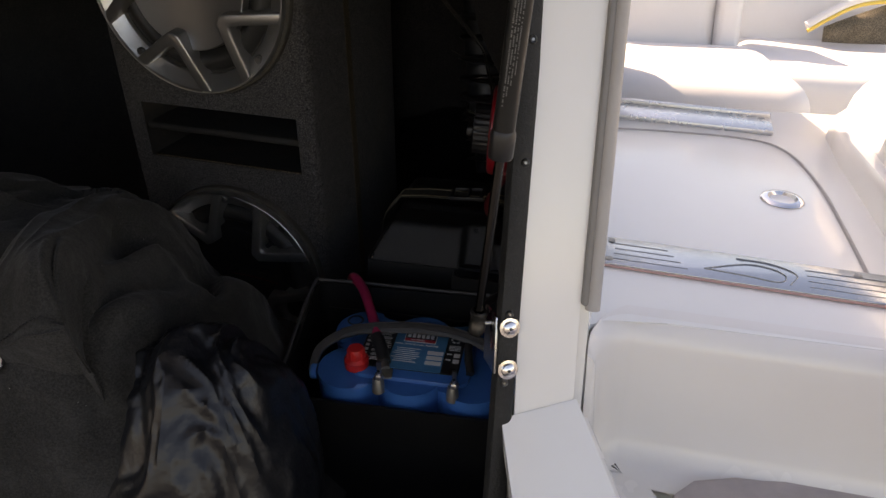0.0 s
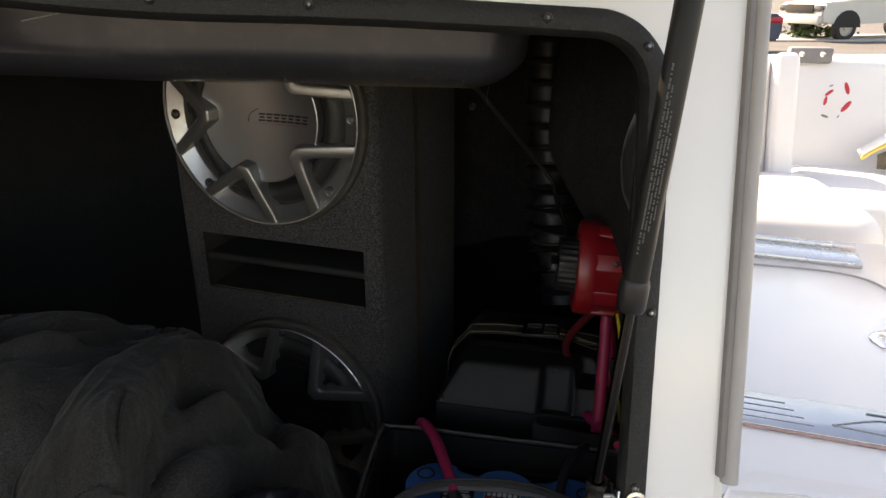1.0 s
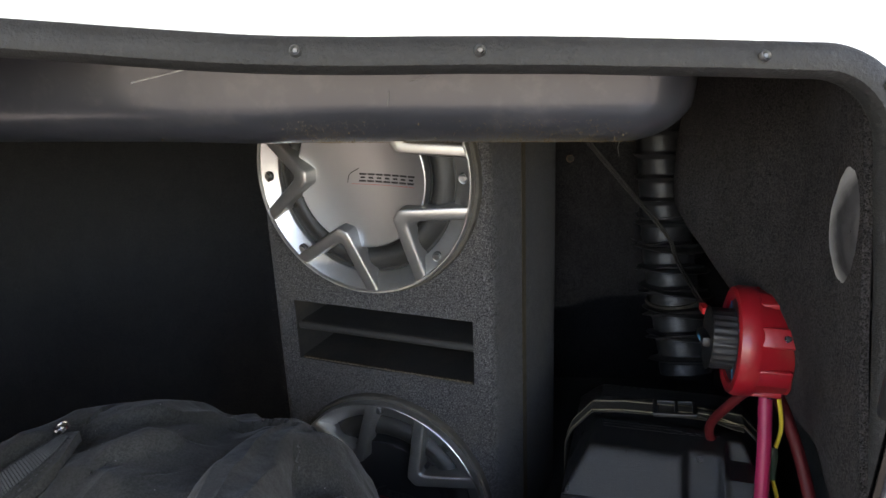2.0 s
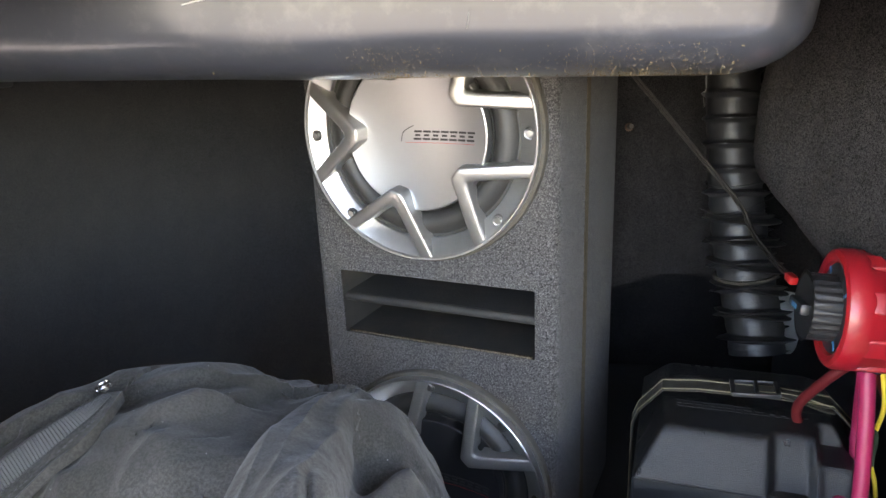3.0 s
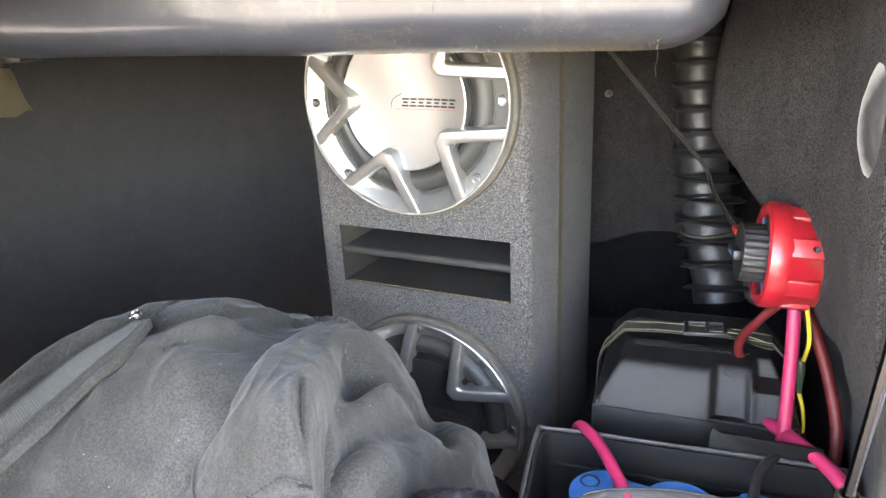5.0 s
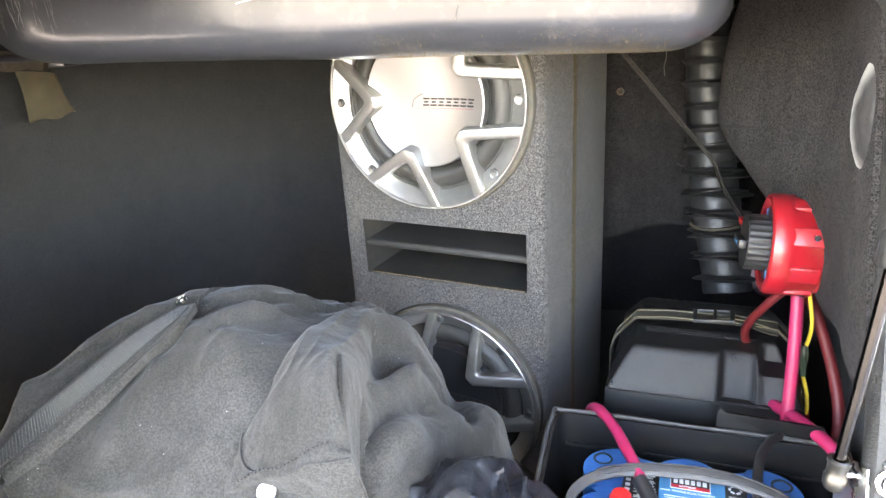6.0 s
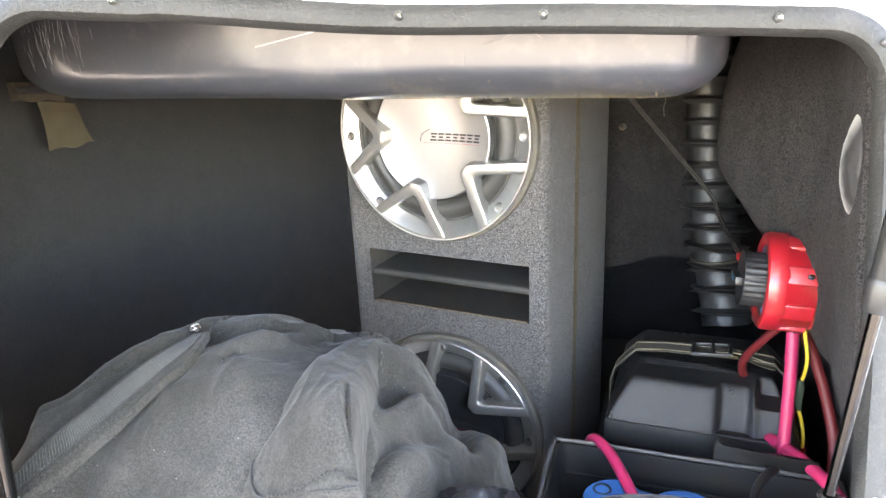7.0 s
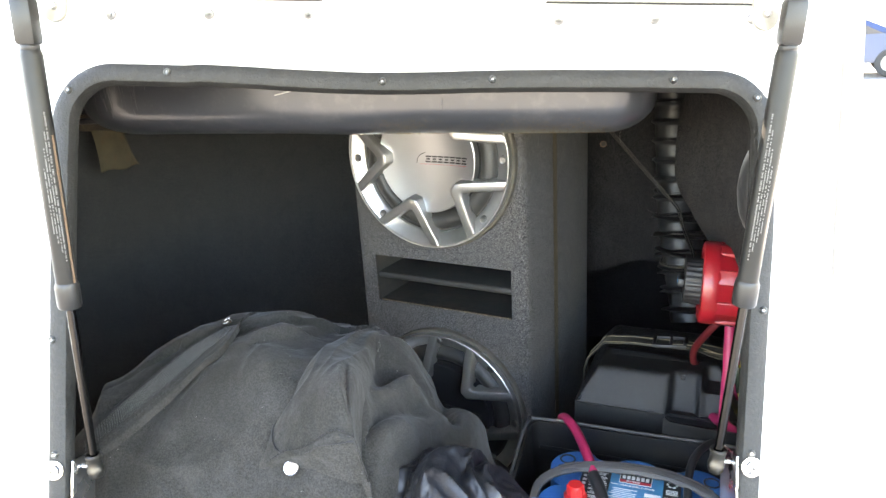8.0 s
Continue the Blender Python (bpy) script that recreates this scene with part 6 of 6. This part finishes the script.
def pad(name, parent, sx, sy, sz, m, label=""):
    return part(name, box(sx, sy, sz, (0, 0, 0), min(sx, sy, sz) * 0.30, 6), M_VINYL, parent, label, m=m)


seat = thing("cockpit_seat", pose(0.585, 2.10, 1.115), "white vinyl cockpit seat with grey-edged backrest", "seat", "cockpit seats")
pad("seat_cushion", seat, 0.66, 0.56, 0.29, pose(0.02, -0.20, 0.155, -3, 0, -8))
pad("backrest", seat, 0.50, 0.16, 0.44, pose(0.0, 0.20, 0.39, -18, 0, -6))
pad("edge_bolster", seat, 0.07, 0.20, 0.42, pose(0.275, 0.16, 0.39, -18, 0, -6), "grey-white edge bolster")
seat = thing("cockpit_seat", pose(1.30, 2.2, 1.09), "white vinyl cockpit seat with red emblem on its backrest", "seat", "cockpit seats")
pad("seat_cushion", seat, 0.80, 0.60, 0.20, pose(0.0, -0.10, 0.185, -3, 0, -8))
pad("backrest", seat, 0.95, 0.16, 0.46, pose(0.06, 0.22, 0.38, -18, 0, -10))
em = thing("emblem", pose(1.072, 2.337, 1.578, 72, 0, -10), "red petal-shaped round emblem on the backrest", "emblem")
for x, yy, ln, an, mt in ((0.026, 0.037, 0.040, 105, M_REDINK), (0.028, -0.020, 0.044, 52, M_REDINK), (-0.024, 0.022, 0.030, 40, M_REDINK), (-0.033, -0.004, 0.030, 80, M_REDINK), (-0.031, -0.052, 0.024, 160, M_GREYPL), (-0.020, 0.044, 0.014, 30, M_GREYPL), (0.008, -0.052, 0.012, 60, M_GREYPL)):
    pt = lathe([(0, 0.0015), (0.35, 0.0012), (0.5, 0.0)], 14)
    bmesh.ops.transform(pt, matrix=Matrix.Diagonal((ln, ln * 0.34, 1, 1)), verts=pt.verts)
    part("petal", pt, mt, em, m=pose(x, yy, 0, rz=an))
pk = thing("mesh_pocket", pose(1.315, 2.245, 1.455, 68, 0, -8), "brown mesh storage pocket with yellow piping", "pocket")
part("mesh", surf(14, 10, lambda u, v: Vector((-0.13 + 0.20 * u, -0.08 + 0.13 * v * (0.35 + 0.65 * u), 0.02 * math.sin(u * 3.1) * math.sin(v * 3.1))), 0.004), M_MESH, pk)
part("piping", tube([(-0.18, -0.05, 0.01), (-0.12, -0.01, 0.022), (-0.04, 0.030, 0.03), (0.09, 0.05, 0.02)], 0.006, 10), M_PIPING, pk, "yellow piping")
part("roll", tube([(-0.18, -0.035, 0.0), (-0.12, 0.006, 0.012), (-0.04, 0.047, 0.02), (0.09, 0.07, 0.01)], 0.016, 12), M_VINYL, pk, "white rolled edge")
cl = thing("seat_bracket", pose(1.018, 2.46, 1.705, 0, 0, -10), "grey seat hinge bracket with bolts", "bracket")
part("plate", box(0.13, 0.05, 0.05, (0, 0, 0), 0.008), M_GREYPL, cl)
for x in (-0.03, 0.032):
    part("bolt", lathe([(0, 0.004), (0.008, 0.003), (0.01, 0)], 14), M_CHROME, cl, m=pose(x, -0.026, 0.004, 90, 0, 0))
solo("cockpit_coaming", box(2.6, 0.22, 0.75, (1.2, 2.66, 1.31), 0.05, 4), M_GEL, "white gelcoat cockpit coaming", "coaming", kind="structure")

# ---- outside ----
GROUND = 0.35
solo("ground", box(600, 600, 0.1, (0, 200, GROUND - 0.05)), M_ASPHALT, "grey asphalt car park", "ground", kind="structure", smooth=False)
solo("pavement", box(90, 3.0, 0.06, (8, 24.5, GROUND + 0.03), 0.02), M_CONCRETE, "pale concrete pavement strip", "pavement", kind="structure")


def wheel(parent, x, yy, r):
    wh = part("wheel", lathe([(r * 0.62, -0.11), (r * 0.96, -0.10), (r, -0.06), (r, 0.06), (r * 0.96, 0.10), (r * 0.62, 0.11)], 32, True), M_TYRE, parent, "black tyre", m=pose(x, yy, r, 90, 0, 0))
    rim = lathe([(0, 0.09), (r * 0.16, 0.09), (r * 0.2, 0.07), (r * 0.56, 0.075), (r * 0.62, 0.10), (r * 0.62, -0.08)], 24)
    part("rim", rim, M_LEAD, wh, "silver wheel rim")
    return wh


def side_profile(pts, width, inset_top, bevel):
    """Body of revolution-free car shell: side outline (x, z) extruded over the width, top narrower."""
    bm = bmesh.new()
    zs = [p[1] for p in pts]
    z0, z1 = min(zs), max(zs)
    rows = []
    for s in (-1, 1):
        rows.append([bm.verts.new((x, s * (width / 2 - inset_top * max(0, (z - z0) / (z1 - z0) - 0.45) / 0.55), z)) for x, z in pts])
    bm.faces.new(rows[0])
    bm.faces.new(rows[1][::-1])
    n = len(pts)
    for k in range(n):
        bm.faces.new((rows[0][k], rows[0][(k + 1) % n], rows[1][(k + 1) % n], rows[1][k]))
    bmesh.ops.bevel(bm, geom=bm.edges[:], offset=bevel, segments=2, affect="EDGES")
    return bm


def car(m, label):
    c = thing("car", m, label, "car")
    body = [(-2.25, 0.32), (-2.3, 0.62), (-2.15, 0.80), (-1.2, 0.95), (0.0, 0.98), (1.5, 1.0), (2.2, 0.98), (2.28, 0.7), (2.22, 0.34)]
    part("body", side_profile(body, 1.78, 0.05, 0.05), M_BLUECAR, c)
    cab = [(-1.25, 0.93), (-0.45, 1.38), (0.6, 1.42), (1.55, 0.98)]
    part("cabin", side_profile(cab, 1.62, 0.22, 0.04), M_BLUECAR, c)
    for s in (-1, 1):
        part("side_window", prism([(-0.95, 1.0), (-0.38, 1.32), (0.1, 1.35), (0.1, 1.0)], -0.006, 0.006), M_AUTOGLASS, c, smooth=False, m=pose(0, s * 0.75, 0, 90, 0, 0) @ pose(0, 0, 0, -8 * s, 0, 0) @ Matrix.Translation((0, -0.02, 0.06 * s)))
        part("side_window", prism([(0.17, 1.0), (0.17, 1.35), (0.55, 1.35), (1.2, 1.02)], -0.006, 0.006), M_AUTOGLASS, c, smooth=False, m=pose(0, s * 0.75, 0, 90, 0, 0) @ pose(0, 0, 0, -8 * s, 0, 0) @ Matrix.Translation((0, -0.02, 0.06 * s)))
        part("tail_light", box(0.28, 0.06, 0.13, (2.12, s * 0.86, 0.84), 0.02), M_LIGHTRED, c, "red tail lamp")
        for x in (-1.4, 1.4):
            wheel(c, x, s * 0.82, 0.33)
    return c


def truck(m, label):
    c = thing("pickup_truck", m, label, "truck")
    lower = [(-2.9, 0.55), (-2.95, 0.85), (-2.85, 1.15), (-1.45, 1.27), (2.9, 1.27), (2.95, 0.62), (2.3, 0.55), (-2.2, 0.52)]
    part("body", side_profile(lower, 1.95, 0.05, 0.05), M_WHITECAR, c)
    cab = [(-1.5, 1.22), (-0.85, 1.82), (0.9, 1.86), (1.05, 1.24)]
    part("cabin", side_profile(cab, 1.78, 0.22, 0.05), M_WHITECAR, c)
    part("bumper", box(0.22, 1.9, 0.28, (-2.95, 0, 0.66), 0.05), M_WHITECAR, c)
    part("grille", box(0.04, 1.2, 0.26, (-2.96, 0, 0.97), 0.01), M_TYRE, c)
    for s in (-1, 1):
        part("side_window", prism([(-1.15, 1.3), (-0.75, 1.70), (-0.05, 1.72), (-0.05, 1.3)], -0.006, 0.006), M_AUTOGLASS, c, smooth=False, m=pose(0, s * 0.86, 0, 90, 0, 0))
        part("side_window", prism([(0.05, 1.3), (0.05, 1.72), (0.8, 1.72), (0.85, 1.3)], -0.006, 0.006), M_AUTOGLASS, c, smooth=False, m=pose(0, s * 0.86, 0, 90, 0, 0))
        part("headlight", box(0.12, 0.30, 0.18, (-2.9, s * 0.76, 0.98), 0.03), M_AUTOGLASS, c)
        part("wheel_arch", prism([(0.52 * math.cos(radians(a)), 0.52 * math.sin(radians(a))) for a in range(0, 181, 20)], -0.01, 0.01), M_TYRE, c, "dark wheel arch", smooth=False, m=pose(-1.95, s * 0.975, 0.42, 90, 0, 0))
        part("mirror", box(0.12, 0.2, 0.2, (-0.95, s * 1.05, 1.36), 0.04), M_TYRE, c)
        for x in (-1.95, 1.9):
            wheel(c, x, s * 0.88, 0.41)
    part("windscreen", surf(2, 2, lambda u, v: Vector((-1.47 + 0.56 * v, -0.72 + 1.44 * u, 1.27 + 0.53 * v)), 0.01), M_AUTOGLASS, c, smooth=False)
    return c


car(pose(5.31, 19.56, GROUND, 0, 0, -15), "dark blue sedan parked beyond the boat")
truck(pose(12.83, 24.71, GROUND, 0, 0, 18), "white pickup truck parked on the far side")
random.seed(5)
sh = bmesh.new()
for k in range(500):
    p = Vector((random.gauss(0, 0.45), random.gauss(0, 0.25), abs(random.gauss(0.22, 0.14))))
    s = random.uniform(0.03, 0.07)
    join(sh, surf(1, 1, lambda u, v: Vector(((u - 0.5) * s, (v - 0.5) * s * 1.8, 0))), Matrix.Translation(p) @ pose(0, 0, 0, random.uniform(0, 180), random.uniform(0, 180), random.uniform(0, 180)))
solo("shrub", sh, M_SHRUB, "low green shrub by the pavement", "shrub", kind="stuff", smooth=False, m=Matrix.Translation((11.0, 24.6, GROUND)))

# hull below the deck, closing the boat off underneath
solo("hull", prism([(-1.24, 0.62), (0.10, 0.86), (0.30, 0.70), (1.9, 0.60), (2.2, 1.2), (2.2, 3.25), (-1.24, 3.25)], GROUND, 0.985, 0.02), M_GEL, "white gelcoat boat hull resting low on the car park", "hull", kind="structure")
solo("hull_side", box(0.03, 2.7, 1.05, (-1.255, 1.95, 1.47), 0.008), M_GEL, "white gelcoat outer hull side", "hull side", kind="structure", smooth=False)
solo("platform_support", box(2.6, 0.9, 0.56, (-0.4, -0.2, GROUND + 0.28), 0.03), M_GREYPL, "grey platform underside reaching the ground", "support", kind="structure")
